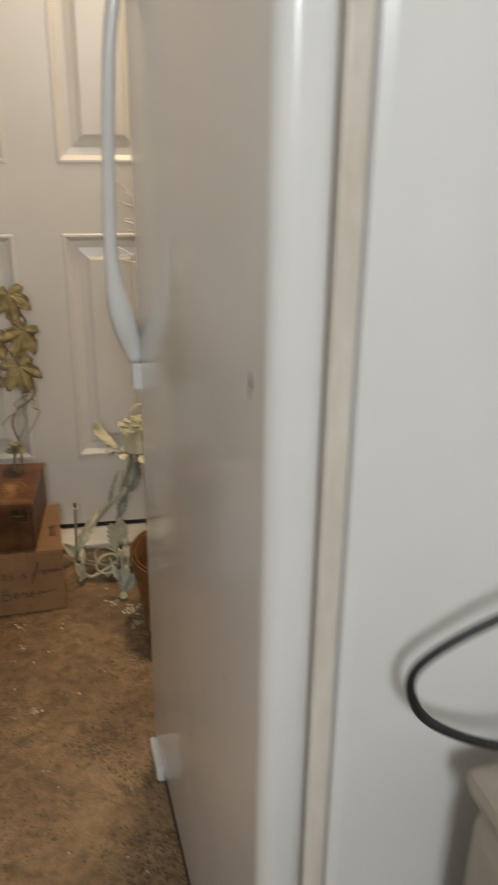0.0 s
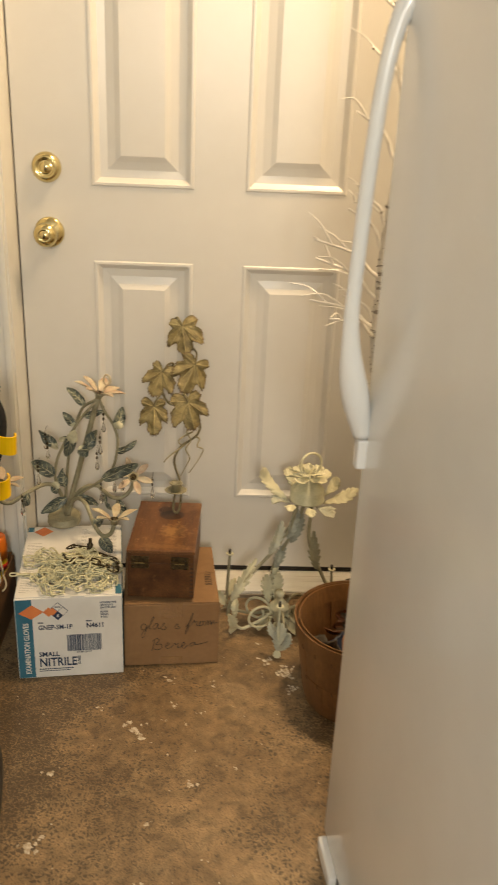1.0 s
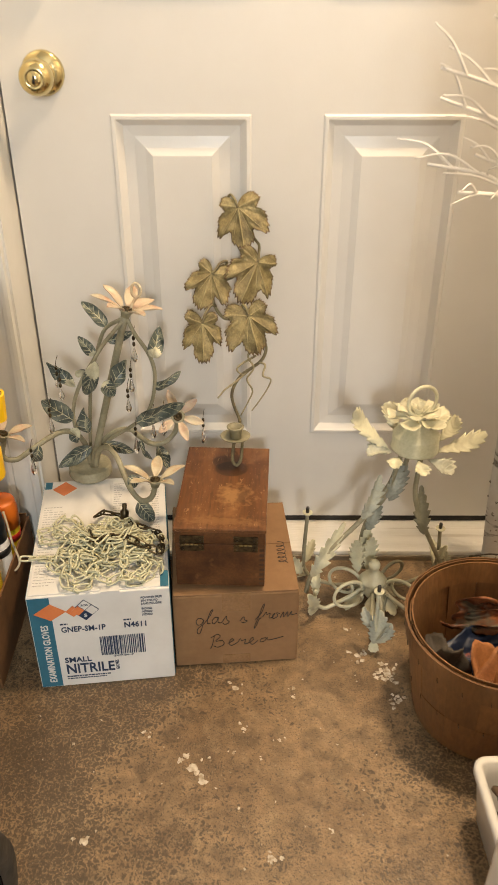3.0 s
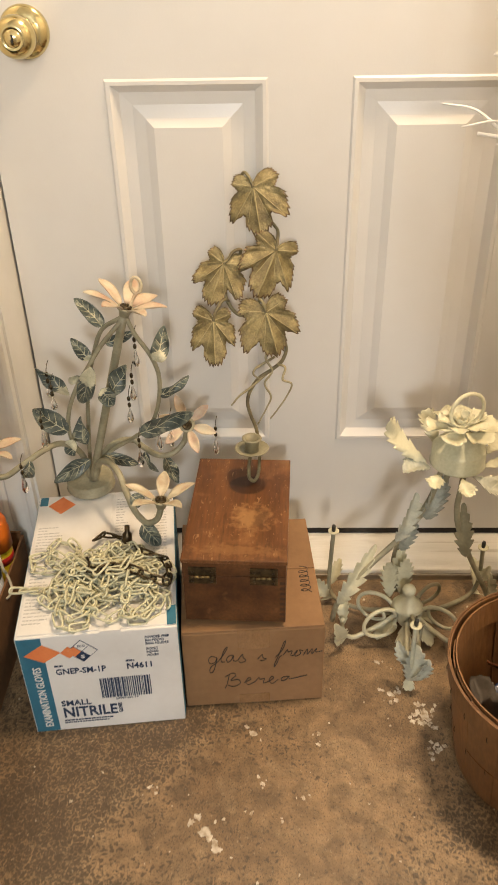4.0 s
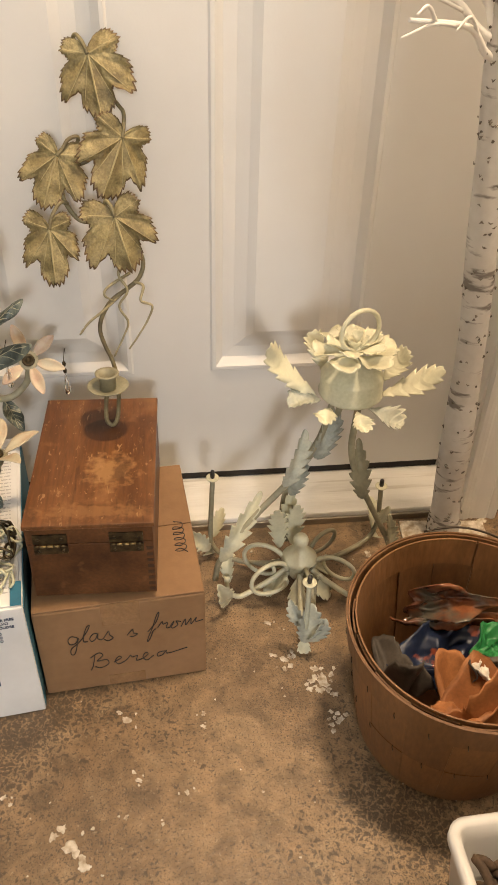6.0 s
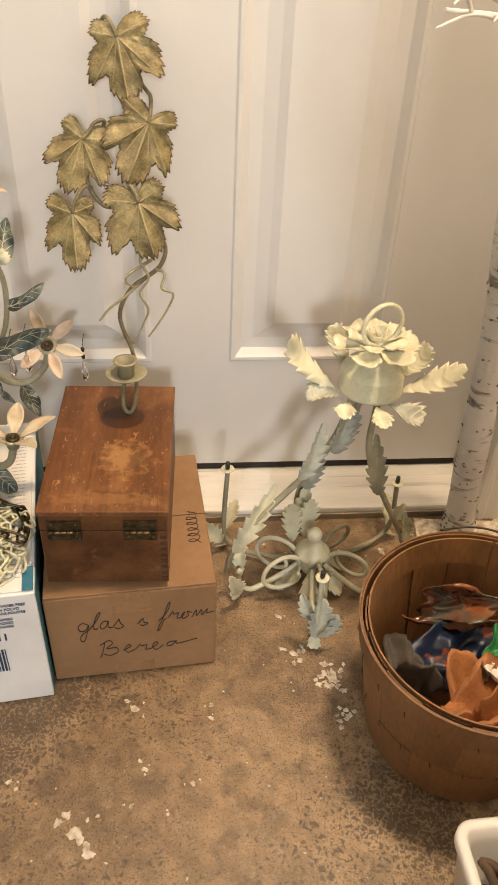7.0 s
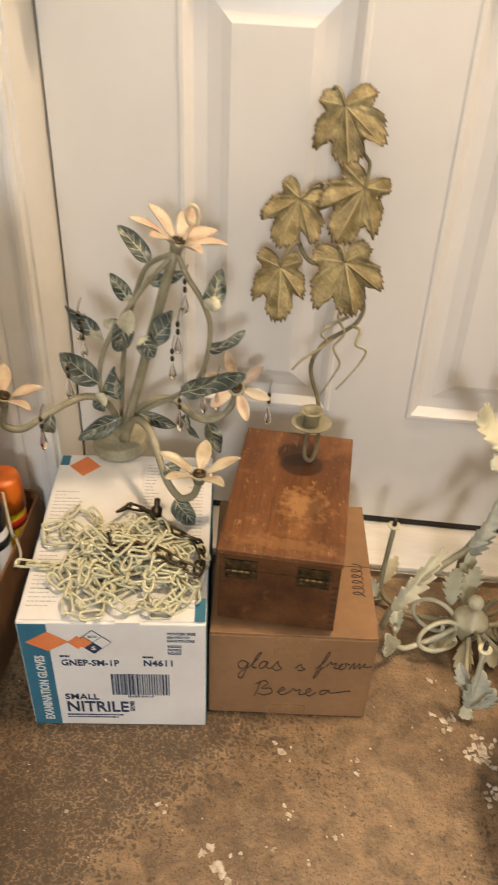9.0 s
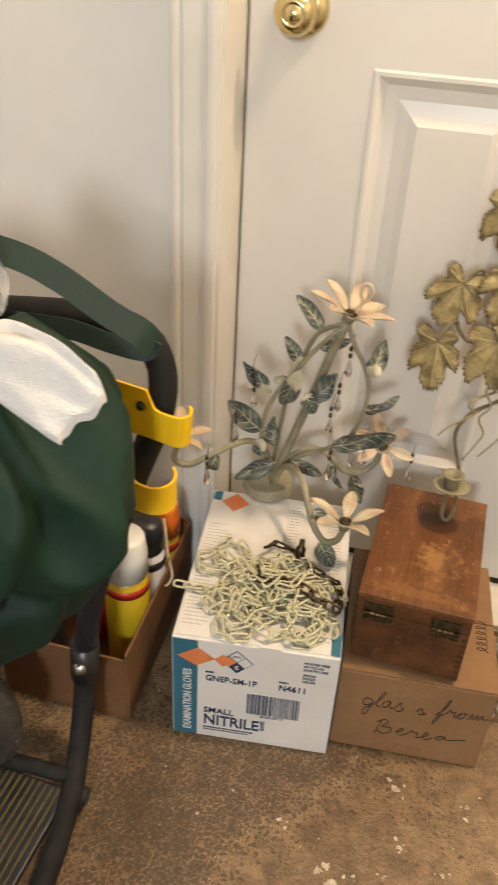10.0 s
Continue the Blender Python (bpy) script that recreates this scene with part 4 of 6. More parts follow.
def acanthus_chandelier():
    """Chandelier standing on the floor: a turned hub, five scrolled arms with sockets, three leafy stems up to a flower canopy with a hanging ring."""
    o = Vector((0.172, -0.232, 0))
    c = thing("leaf_chandelier", Matrix.Translation(o), "pale green and cream metal leaf chandelier standing on the floor", "chandelier")
    part("hub", lathe([(0, 0.020), (0.010, 0.020), (0.016, 0.030), (0.017, 0.048), (0.015, 0.056), (0.025, 0.060), (0.0265, 0.062), (0.022, 0.067), (0.013, 0.078), (0.010, 0.083), (0.007, 0.087),
                       (0.0105, 0.092), (0.0115, 0.098), (0.009, 0.104), (0, 0.107)], 28), PALE, c)
    for k in range(6):
        a = radians(20 + 60 * k)
        d = Vector((math.cos(a), math.sin(a), 0))
        part("hub_leaf", blade(0.050, 0.030, facing(d * 0.016 + Vector((0, 0, 0.036)), d * 0.8 + Vector((0, 0, -0.45)), (0, 0, 1)), curl=-0.35, fold=0.12, teeth=4, depth=0.3, wave=0.15), PALE, c)
    for k, (deg, reach, tip) in enumerate(((196, 0.112, 0.060), (265, 0.118, 0.135), (330, 0.118, 0.095), (30, 0.156, 0.118), (152, 0.140, 0.165))):
        a = radians(deg)
        d, n = Vector((math.cos(a), math.sin(a), 0)), Vector((-math.sin(a), math.cos(a), 0))

        def p(r, z, q=0.0):
            return d * r + n * q + Vector((0, 0, z))

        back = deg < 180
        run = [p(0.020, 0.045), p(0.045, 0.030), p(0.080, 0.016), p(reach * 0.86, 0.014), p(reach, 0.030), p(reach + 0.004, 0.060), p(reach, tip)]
        # arms at the back take the darker sage, the others cream
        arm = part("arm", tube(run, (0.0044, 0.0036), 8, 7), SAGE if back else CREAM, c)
        ring = [p(0.054 - (0.033 - 0.010 * f) * math.cos(2.15 * math.pi * f), 0.046 + (0.030 - 0.012 * f) * math.sin(2.15 * math.pi * f), 0.004 + 0.022 * f) for f in np.linspace(0, 1, 14)]
        part("scroll", tube(ring, (0.0036, 0.0030), 8, 4), SAGE if k % 2 else CREAM, c)
        end = p(reach, tip)
        if k:
            cup = part("drip_pan", lathe([(0, 0), (0.005, 0), (0.009, 0.003), (0.0095, 0.005), (0.006, 0.0042), (0, 0.004)], 18, Matrix.Translation(end)), PALE, c)
            part("candle_socket", lathe([(0.0028, 0.0045), (0.0034, 0.0065), (0.0034, 0.014), (0.0026, 0.017), (0, 0.017)], 14, Matrix.Translation(end)), SOCKET, c, "small black candle socket")
        if k == 1:
            part("arm_leaf", blade(0.072, 0.040, facing(p(reach + 0.006, 0.020), Vector((0.10, -0.10, 1)), (0, -1, 0.3)), curl=-0.5, fold=0.4, teeth=6, depth=0.4, wave=0.1), FROST, arm, "pale blue-grey leaf")
        for j, (z0, lean, L, W) in enumerate(((0.020, 0.30, 0.056, 0.028), (0.045, -0.10, 0.048, 0.022))):
            part("arm_leaf", blade(L, W, facing(p(reach + 0.004 - 0.004 * j, z0, 0.004 - 0.006 * j), d * lean + Vector((0, 0, 1)) + n * (0.5 - 1.0 * j), (0.35 - 0.7 * j, -1, 0.4)), curl=-0.5, fold=0.5, teeth=5, depth=0.4, wave=0.1), FROST if k == 1 else PALE, arm)
        part("tip_leaf", blade(0.022, 0.020, facing(p(reach - 0.006, 0.018), d + Vector((0, 0, -0.50)), (0, 0, 1)), curl=-0.2, fold=0.3, teeth=3, depth=0.3), PALE, arm)
    top = Vector((0.050, 0.014, 0.345))
    stems = ([(-0.127, -0.022, 0.050), (-0.121, -0.022, 0.086), (-0.100, -0.018, 0.123), (-0.068, -0.012, 0.167), (-0.039, -0.006, 0.199), (-0.017, -0.002, 0.226), (0.004, 0.004, 0.260), (0.018, 0.008, 0.292), (0.030, 0.012, 0.346)],
             [(0.152, 0.036, 0.022), (0.139, 0.034, 0.059), (0.097, 0.024, 0.150), (0.072, 0.018, 0.209), (0.061, 0.014, 0.256), (0.061, 0.010, 0.303), (0.062, 0.008, 0.346)],
             [(-0.010, 0.050, 0.046), (-0.018, 0.066, 0.085), (-0.012, 0.068, 0.140), (0.010, 0.056, 0.200), (0.034, 0.036, 0.270), (0.048, 0.024, 0.346)])
    stem = [part("stem", tube(pts, 0.0046, 8, 7), SAGE, c) for pts in stems]
    # leaves on the stems: foot, tip, width, paint, stem
    for k, (foot, tip, width, paint, n) in enumerate((
            ((-0.033, -0.010, 0.212), (-0.001, -0.010, 0.289), 0.040, FROST, 0), ((-0.120, -0.026, 0.091), (-0.069, -0.026, 0.196), 0.038, CREAM, 0), ((0.010, 0.006, 0.246), (0.033, 0.004, 0.318), 0.040, DUSK, 0),
            ((0.086, 0.012, 0.160), (0.070, 0.006, 0.253), 0.038, SAGE, 1), ((0.147, 0.028, 0.032), (0.146, 0.026, 0.094), 0.028, SAGE, 1), ((-0.011, 0.050, 0.140), (0.006, 0.044, 0.203), 0.034, DUSK, 2),
            ((0.020, 0.034, 0.220), (0.050, 0.030, 0.290), 0.034, DUSK, 2), ((-0.018, 0.056, 0.060), (-0.011, 0.036, 0.142), 0.036, PALE, 2))):
        foot, d = Vector(foot), Vector(tip) - Vector(foot)
        part("stem_leaf", blade(d.length * 1.05, width * 0.84, facing(foot, d, (0.25 * (-1) ** k, -1, 0.15)), curl=-0.55, fold=0.50, teeth=6, depth=0.46, wave=0.20, nv=4, peak=0.40), paint, stem[n])
    for k in range(2):
        a = radians(84 + 40 * k)
        d = Vector((math.cos(a), math.sin(a), 0))
        part("back_leaf", blade(0.090, 0.034, facing(d * 0.030 + Vector((-0.008, 0.006, 0.050)), d * 0.18 + Vector((0, 0, 1)), (0, -1, 0)), curl=0.5, fold=0.4, teeth=6, depth=0.5), PALE, c)
    T = Matrix.Translation(top)
    part("canopy", lathe([(0, 0.0), (0.028, 0.0), (0.040, 0.003), (0.0415, 0.005), (0.0398, 0.007), (0.0398, 0.030), (0.0380, 0.033), (0.018, 0.052), (0.009, 0.056), (0.007, 0.064), (0, 0.065)], 36, T), material("pale_sage_cup_paint", [(0.40, 0.39, 0.26), (0.50, 0.48, 0.34)], 25.0, rough=0.45, bump=0.12, bump_scale=160, fine=0.2), c, "pale sage green canopy cup")
    # leaves round the cup: foot, tip, width, curl, paint
    for foot, tip, width, curl, paint in (
            ((0.004, 0.006, 0.350), (-0.058, 0.006, 0.418), 0.040, 0.9, PALE), ((0.088, 0.016, 0.338), (0.160, 0.012, 0.372), 0.036, 0.8, PALE), ((0.018, -0.022, 0.350), (0.004, -0.048, 0.352), 0.030, -0.4, PALE),
            ((0.010, 0.002, 0.346), (-0.028, -0.008, 0.352), 0.036, -0.8, FROST), ((0.066, -0.020, 0.346), (0.100, -0.040, 0.334), 0.038, -0.6, FROST), ((0.090, 0.028, 0.350), (0.122, 0.034, 0.388), 0.036, 0.5, PALE),
            ((0.050, -0.028, 0.348), (0.052, -0.056, 0.342), 0.028, -0.5, PALE), ((0.030, 0.050, 0.350), (0.010, 0.080, 0.390), 0.036, 0.5, PALE)):
        foot, d = Vector(foot), Vector(tip) - Vector(foot)
        up = Vector((0, -0.5, 0.85)) if abs(d.x) > 0.05 else Vector((0, -0.2, 1))
        part("canopy_leaf", blade(d.length * 1.15, width, facing(foot, d - up * 0.4 * curl * d.length, up), curl=curl, fold=0.25, teeth=6, depth=0.38, wave=0.22, nv=4, peak=0.55), paint, c)
    for ring, (count, L, W, z, up) in enumerate(((6, 0.046, 0.040, 0.060, 0.24), (5, 0.032, 0.028, 0.066, 0.50), (4, 0.018, 0.013, 0.070, 2.0))):
        for k in range(count):
            a = 2 * math.pi * (k + 0.4 * ring) / count
            d = Vector((math.cos(a), math.sin(a), 0))
            part("petal", blade(L, W, facing(top + d * 0.005 + Vector((0, 0, z)), d + Vector((0, 0, up)), (0, 0, 1)), curl=-0.22, fold=0.16, teeth=3, depth=0.20, peak=0.58, wave=0.16, nu=24, nv=4), PALE, c, "cream flower petal")
    r0 = top + Vector((0.004, 0.002, 0.092))
    part("hanging_ring", tube([r0 + Vector((0.025 * math.cos(a), 0.008 * math.cos(a), 0.028 * math.sin(a))) for a in np.linspace(0, 2 * math.pi, 20, endpoint=False)], 0.0030, 8, 1, closed=True), PALE, c)
    return c


acanthus_chandelier()


def crystal_bm(length):
    return lathe([(0, 0), (0.0012, -0.001), (0.0016, -0.003), (0.0048, -0.55 * length), (0.0055, -0.72 * length), (0.003, -0.94 * length), (0, -length)], 8)


def flower_chandelier():
    """Chandelier set down on the glove box: a cup, a leaning centre stem with a flower on top, side stems with leaves, arms that end in flowers, crystal drops."""
    o = Vector((-0.374, -0.112, 0.2078))
    c = thing("flower_chandelier", Matrix.Translation(o), "sage green metal chandelier with peach flowers on the white box", "chandelier")

    def w(x, y, z):
        return Vector((x, y, z)) - o

    part("base_cup", lathe([(0, 0.0), (0.034, 0.0), (0.0400, 0.003), (0.0415, 0.007), (0.0395, 0.009), (0.0400, 0.020), (0.0385, 0.023), (0.036, 0.0225), (0.014, 0.024), (0.012, 0.030), (0, 0.031)], 40,
                           pose(0.006, 0.018, 0)), SAGE, c)
    top = w(-0.265, -0.160, 0.566)
    part("centre_stem", tube([w(-0.358, -0.115, 0.240), w(-0.358, -0.115, 0.240).lerp(top, 0.5), top], 0.0064, 12, 5), SAGE, c)

    def flower(at, normal, size, mat, lift, count=5, seed=0, spin=0.25, curl=-0.30):
        rng = random.Random(seed)
        n = Vector(normal).normalized()
        u = n.cross(Vector((0.3, 0.1, 1)) if abs(n.z) < 0.9 else Vector((1, 0, 0))).normalized()
        v = n.cross(u)
        part("calyx", lathe([(0, -0.013), (0.007, -0.012), (0.009, -0.004), (0.0135, 0.000), (0.0125, 0.002), (0.008, 0.0005), (0, 0.0005)], 16, along(at, at + n)), SAGE, c, "sage green flower cup")
        part("flower_centre", lathe([(0.0085, 0.0008), (0.0085, 0.004), (0.0060, 0.005), (0.0055, 0.002), (0.003, 0.002), (0.0028, 0.006), (0, 0.007)], 14, along(at, at + n)), BRONZE, c, "dark bronze flower centre")
        for k in range(count):
            a = 2 * math.pi * (k + spin) / count + rng.uniform(-0.10, 0.10)
            d = u * math.cos(a) + v * math.sin(a)
            part("petal", blade(size * rng.uniform(0.92, 1.08), size * 0.37, facing(at + d * 0.009, d + n * (lift + rng.uniform(-0.08, 0.08)), n), curl=curl, fold=0.34, peak=0.52, nu=12, wave=0.10), mat, c, "peach painted metal petal")

    flower(top + Vector((0.004, -0.002, 0.010)), (0.30, 0.05, 1), 0.054, PEACH, 0.55, 7, 1, 0.1)
    ring = [top + Vector((0.020 + 0.0075 * math.cos(a), 0.008, 0.040 + 0.012 * math.sin(a))) for a in np.linspace(0, 2 * math.pi, 18, endpoint=False)]
    part("hook", tube([top + Vector((0.010, 0.002, 0.010)), top + Vector((0.014, 0.006, 0.020)), top + Vector((0.019, 0.008, 0.028))], 0.0024, 7, 4), IVORY, c, "white hanging hook")
    part("hook_ring", add_tube(bmesh.new(), ring, 0.0024, 7, closed=True), IVORY, c, "white hanging ring")
    right = [w(-0.262, -0.160, 0.560), w(-0.251, -0.162, 0.534), w(-0.232, -0.162, 0.501), w(-0.223, -0.158, 0.463), w(-0.229, -0.152, 0.411), w(-0.246, -0.146, 0.369), w(-0.276, -0.138, 0.340), w(-0.319, -0.122, 0.303), w(-0.350, -0.112, 0.262)]
    front = [w(-0.270, -0.163, 0.556), w(-0.301, -0.172, 0.522), w(-0.323, -0.176, 0.489), w(-0.346, -0.174, 0.452), w(-0.366, -0.166, 0.402), w(-0.373, -0.150, 0.350), w(-0.367, -0.128, 0.300), w(-0.362, -0.114, 0.262)]
    rear = [w(-0.270, -0.156, 0.559), w(-0.302, -0.148, 0.536), w(-0.322, -0.136, 0.489), w(-0.339, -0.124, 0.435), w(-0.350, -0.112, 0.371), w(-0.360, -0.102, 0.287), w(-0.362, -0.102, 0.248)]
    for pts in (right, front, rear):
        part("side_stem", tube(pts, 0.0034, 8, 6), SAGE, c)
    arms = ([w(-0.362, -0.114, 0.246), w(-0.364, -0.125, 0.292), w(-0.372, -0.150, 0.332), w(-0.390, -0.165, 0.347), w(-0.411, -0.188, 0.348), w(-0.440, -0.205, 0.334), w(-0.466, -0.215, 0.320), w(-0.486, -0.222, 0.330), w(-0.478, -0.226, 0.366)],
            [w(-0.352, -0.118, 0.242), w(-0.343, -0.130, 0.280), w(-0.322, -0.150, 0.304), w(-0.299, -0.180, 0.305), w(-0.283, -0.210, 0.287), w(-0.268, -0.235, 0.270), w(-0.249, -0.250, 0.258), w(-0.231, -0.255, 0.268), w(-0.223, -0.255, 0.290)],
            [w(-0.352, -0.108, 0.246), w(-0.336, -0.112, 0.289), w(-0.309, -0.120, 0.319), w(-0.279, -0.125, 0.327), w(-0.266, -0.125, 0.315), w(-0.244, -0.120, 0.294), w(-0.221, -0.110, 0.289), w(-0.201, -0.100, 0.305), w(-0.194, -0.098, 0.330)])
    for pts in arms:
        part("arm", tube(pts, 0.0050, 8, 6), SAGE, c)
    flower(arms[0][-1] + Vector((0, 0, 0.012)), (0.35, 0.10, 1), 0.044, PEACH, 0.60, 5, 2)
    flower(arms[1][-1] + Vector((0.001, 0, 0.014)), (0.06, 0.10, 1), 0.050, IVORY, 0.62, 5, 3, 0.05)
    flower(arms[2][-1] + Vector((0.001, -0.006, 0.012)), (0.05, -0.80, 0.75), 0.041, PEACH, 0.25, 6, 4, 0.1, -0.15)
    # leaves: foot, tip, width, turn of the blade, cream share at the foot
    leaves = (((-0.300, -0.150, 0.542), (-0.334, -0.150, 0.588), 0.021, 0.5, 0), ((-0.321, -0.170, 0.498), (-0.343, -0.170, 0.530), 0.018, 0.3, 0.2), ((-0.359, -0.170, 0.439), (-0.395, -0.170, 0.492), 0.022, -0.5, 0.3),
              ((-0.371, -0.165, 0.370), (-0.429, -0.165, 0.408), 0.032, 0.4, 0), ((-0.317, -0.185, 0.495), (-0.344, -0.185, 0.413), 0.025, 0.2, 0.42), ((-0.296, -0.165, 0.437), (-0.260, -0.165, 0.486), 0.026, -0.4, 0),
              ((-0.223, -0.165, 0.492), (-0.209, -0.165, 0.542), 0.025, 0.2, 0.36), ((-0.226, -0.155, 0.430), (-0.179, -0.155, 0.450), 0.018, 1.6, 0), ((-0.262, -0.152, 0.357), (-0.175, -0.150, 0.404), 0.030, 0.7, 0),
              ((-0.350, -0.140, 0.329), (-0.369, -0.140, 0.370), 0.026, -0.6, 0), ((-0.300, -0.145, 0.513), (-0.258, -0.145, 0.525), 0.016, 0.9, 0), ((-0.350, -0.142, 0.301), (-0.407, -0.142, 0.261), 0.025, 0.3, 0),
              ((-0.328, -0.127, 0.298), (-0.270, -0.130, 0.275), 0.018, 0.8, 0), ((-0.261, -0.127, 0.305), (-0.253, -0.130, 0.253), 0.014, -0.8, 0), ((-0.233, -0.115, 0.286), (-0.219, -0.118, 0.239), 0.020, 0.5, 0),
              ((-0.273, -0.225, 0.290), (-0.252, -0.225, 0.268), 0.022, 0.3, 0), ((-0.255, -0.252, 0.256), (-0.229, -0.268, 0.222), 0.027, 0.2, 0), ((-0.309, -0.172, 0.450), (-0.294, -0.174, 0.425), 0.024, 0.1, 0.2),
              ((-0.427, -0.205, 0.342), (-0.441, -0.210, 0.287), 0.017, 0.6, 0), ((-0.368, -0.160, 0.352), (-0.376, -0.166, 0.318), 0.022, -0.2, 0.5), ((-0.356, -0.170, 0.461), (-0.337, -0.170, 0.472), 0.011, 0.5, 0.9))
    for k, (foot, tip, width, turn, pale) in enumerate(leaves):
        foot, tip = w(*foot), w(*tip)
        d = tip - foot
        part("leaf", blade(d.length * 1.06, width, facing(foot, d + Vector((0, 0.10 * d.length, 0)), (turn, -1, 0.45)), curl=(-0.85, -0.5, 0.6)[k % 3], fold=0.60, peak=0.38, nu=22, nv=5, wave=0.42, veins=4, pale_base=pale), [DARKLEAF, LEAFVEIN], c)
    for x, y, z, L in ((-0.381, -0.18, 0.441, 0.022), (-0.406, -0.18, 0.382, 0.034), (-0.263, -0.165, 0.452, 0.026), (-0.271, -0.165, 0.412, 0.026), (-0.255, -0.155, 0.506, 0.028), (-0.236, -0.13, 0.342, 0.032),
                       (-0.218, -0.122, 0.345, 0.034), (-0.266, -0.148, 0.325, 0.036), (-0.147, -0.105, 0.318, 0.034), (-0.440, -0.21, 0.318, 0.034), (-0.385, -0.178, 0.462, 0.020)):
        drop = part("crystal_drop", crystal_bm(L), CRYSTAL, c, "clear glass crystal drop")
        drop.location = w(x, y, z)
        links = bmesh.new()
        for j in range(2):
            add_lathe(links, [(0, 0.010), (0.0022, 0.008), (0.0028, 0.005), (0.0022, 0.002), (0, 0.0)], 8, Matrix.Translation((0, 0, 0.001 + 0.011 * j)))
        part("bead", links, BRONZE, drop, "dark metal beads")
        part("drop_wire", tube([(0, 0, 0.022), (0.001, 0.004, 0.030), (0.002, 0.012, 0.034)], 0.0006, 5, 4), BRONZE, drop)
    return c


flower_chandelier()


def chain_heap():
    """A heap of painted chain on the white box: links threaded along a wandering line, some of them bare dark metal."""
    rng = random.Random(5)
    o = Vector((-0.302, -0.335, 0.2078))
    c = thing("chain", Matrix.Translation(o) @ pose(0, 0, 0, 0, 0, 6.6), "heap of cream painted metal chain with a few dark links", "chain")

    def link(mat):
        pts = []
        for k in range(20):
            a = 2 * math.pi * k / 20
            pts.append((0.0058 * math.cos(a), 0.0080 * (1 if math.sin(a) >= 0 else -1) * min(1, abs(math.sin(a)) * 2.2) + 0.0058 * math.sin(a), 0.0010 * math.sin(2 * a)))
        bm = add_tube(bmesh.new(), pts, 0.0018, 6, closed=True)
        return to_mesh("link", bm, mat)

    light, dark = link(material("cream_chain_paint", [(0.46, 0.44, 0.29), (0.62, 0.60, 0.42)], 60.0, rough=0.4, bump=0.1, fine=0.2)), link(BRONZE)
    p, a = Vector((-0.05, -0.05, 0)), 0.3
    goal = Vector((0, 0, 0))
    n = 235
    for k in range(n):
        if k % 6 == 0:
            t, r = rng.uniform(0, 6.283), math.sqrt(rng.random())
            goal = Vector((0.092 * r * math.cos(t) * (1 - 0.30 * math.sin(t)), 0.092 * r * math.sin(t) + 0.002, 0))
        want = math.atan2(goal.y - p.y, goal.x - p.x)
        turn = (want - a + math.pi) % (2 * math.pi) - math.pi
        a += max(-0.9, min(0.9, turn)) + rng.uniform(-0.35, 0.35)
        step = Vector((math.cos(a), math.sin(a), 0)) * 0.0200
        q = p + step
        rad = math.sqrt((q.x / 0.102) ** 2 + (q.y / 0.092) ** 2)
        z = 0.0048 + 0.036 * max(0, 1 - min(rad, 1) ** 1.6) * rng.random() + 0.004 * (k % 2)
        ob = new("link", light)
        ob.parent = c
        ob.matrix_basis = facing(((p.x + q.x) / 2, (p.y + q.y) / 2, z), step + Vector((0, 0, rng.uniform(-0.006, 0.006))),
                                 Vector((rng.uniform(-0.5, 0.5), rng.uniform(-0.5, 0.5), 1)) if k % 2 else Vector((math.sin(a), -math.cos(a), rng.uniform(0.2, 0.9))))
        p = q
    bare = spline([(-0.026, 0.020, 0.034), (-0.021, -0.004, 0.036), (-0.001, -0.007, 0.037), (0.024, 0.002, 0.036), (0.046, -0.010, 0.034), (0.065, -0.017, 0.030), (0.088, -0.028, 0.020), (0.093, -0.003, 0.016),
                   (0.091, 0.029, 0.012), (0.079, 0.041, 0.014), (0.063, 0.041, 0.020), (0.040, 0.061, 0.018), (0.029, 0.081, 0.016), (0.009, 0.094, 0.014), (-0.010, 0.100, 0.014), (-0.020, 0.088, 0.018), (-0.006, 0.072, 0.024)], 12)
    past, k, last = 0.0, 0, bare[0]
    for here, ahead in zip(bare, bare[1:]):
        past += (ahead - here).length
        if past > 0.0200:
            d = ahead - last
            ob = new("link", dark)
            ob.parent = c
            ob.matrix_basis = facing((last + ahead) / 2, d, (0.2, 0.1, 1) if k % 2 else (d.y, -d.x, 0.010))
            past, k, last = 0.0, k + 1, ahead
    for k in range(3):
        ob = new("link", light)
        ob.parent = c
        ob.matrix_basis = facing((-0.098 - 0.0150 * k, -0.006 + 0.002 * k, 0.0046), (-1, 0.1, 0), (0, 0.7 * (k % 2), 1))
    loop = part("hanger", lathe([(0, 0.0), (0.006, 0.0), (0.0075, 0.006), (0.0075, 0.016), (0.004, 0.020), (0.004, 0.030), (0, 0.031)], 14, pose(0.030, 0.078, 0.012, -12, 4)), BRONZE, c, "dark metal threaded hanger")
    return c


chain_heap()


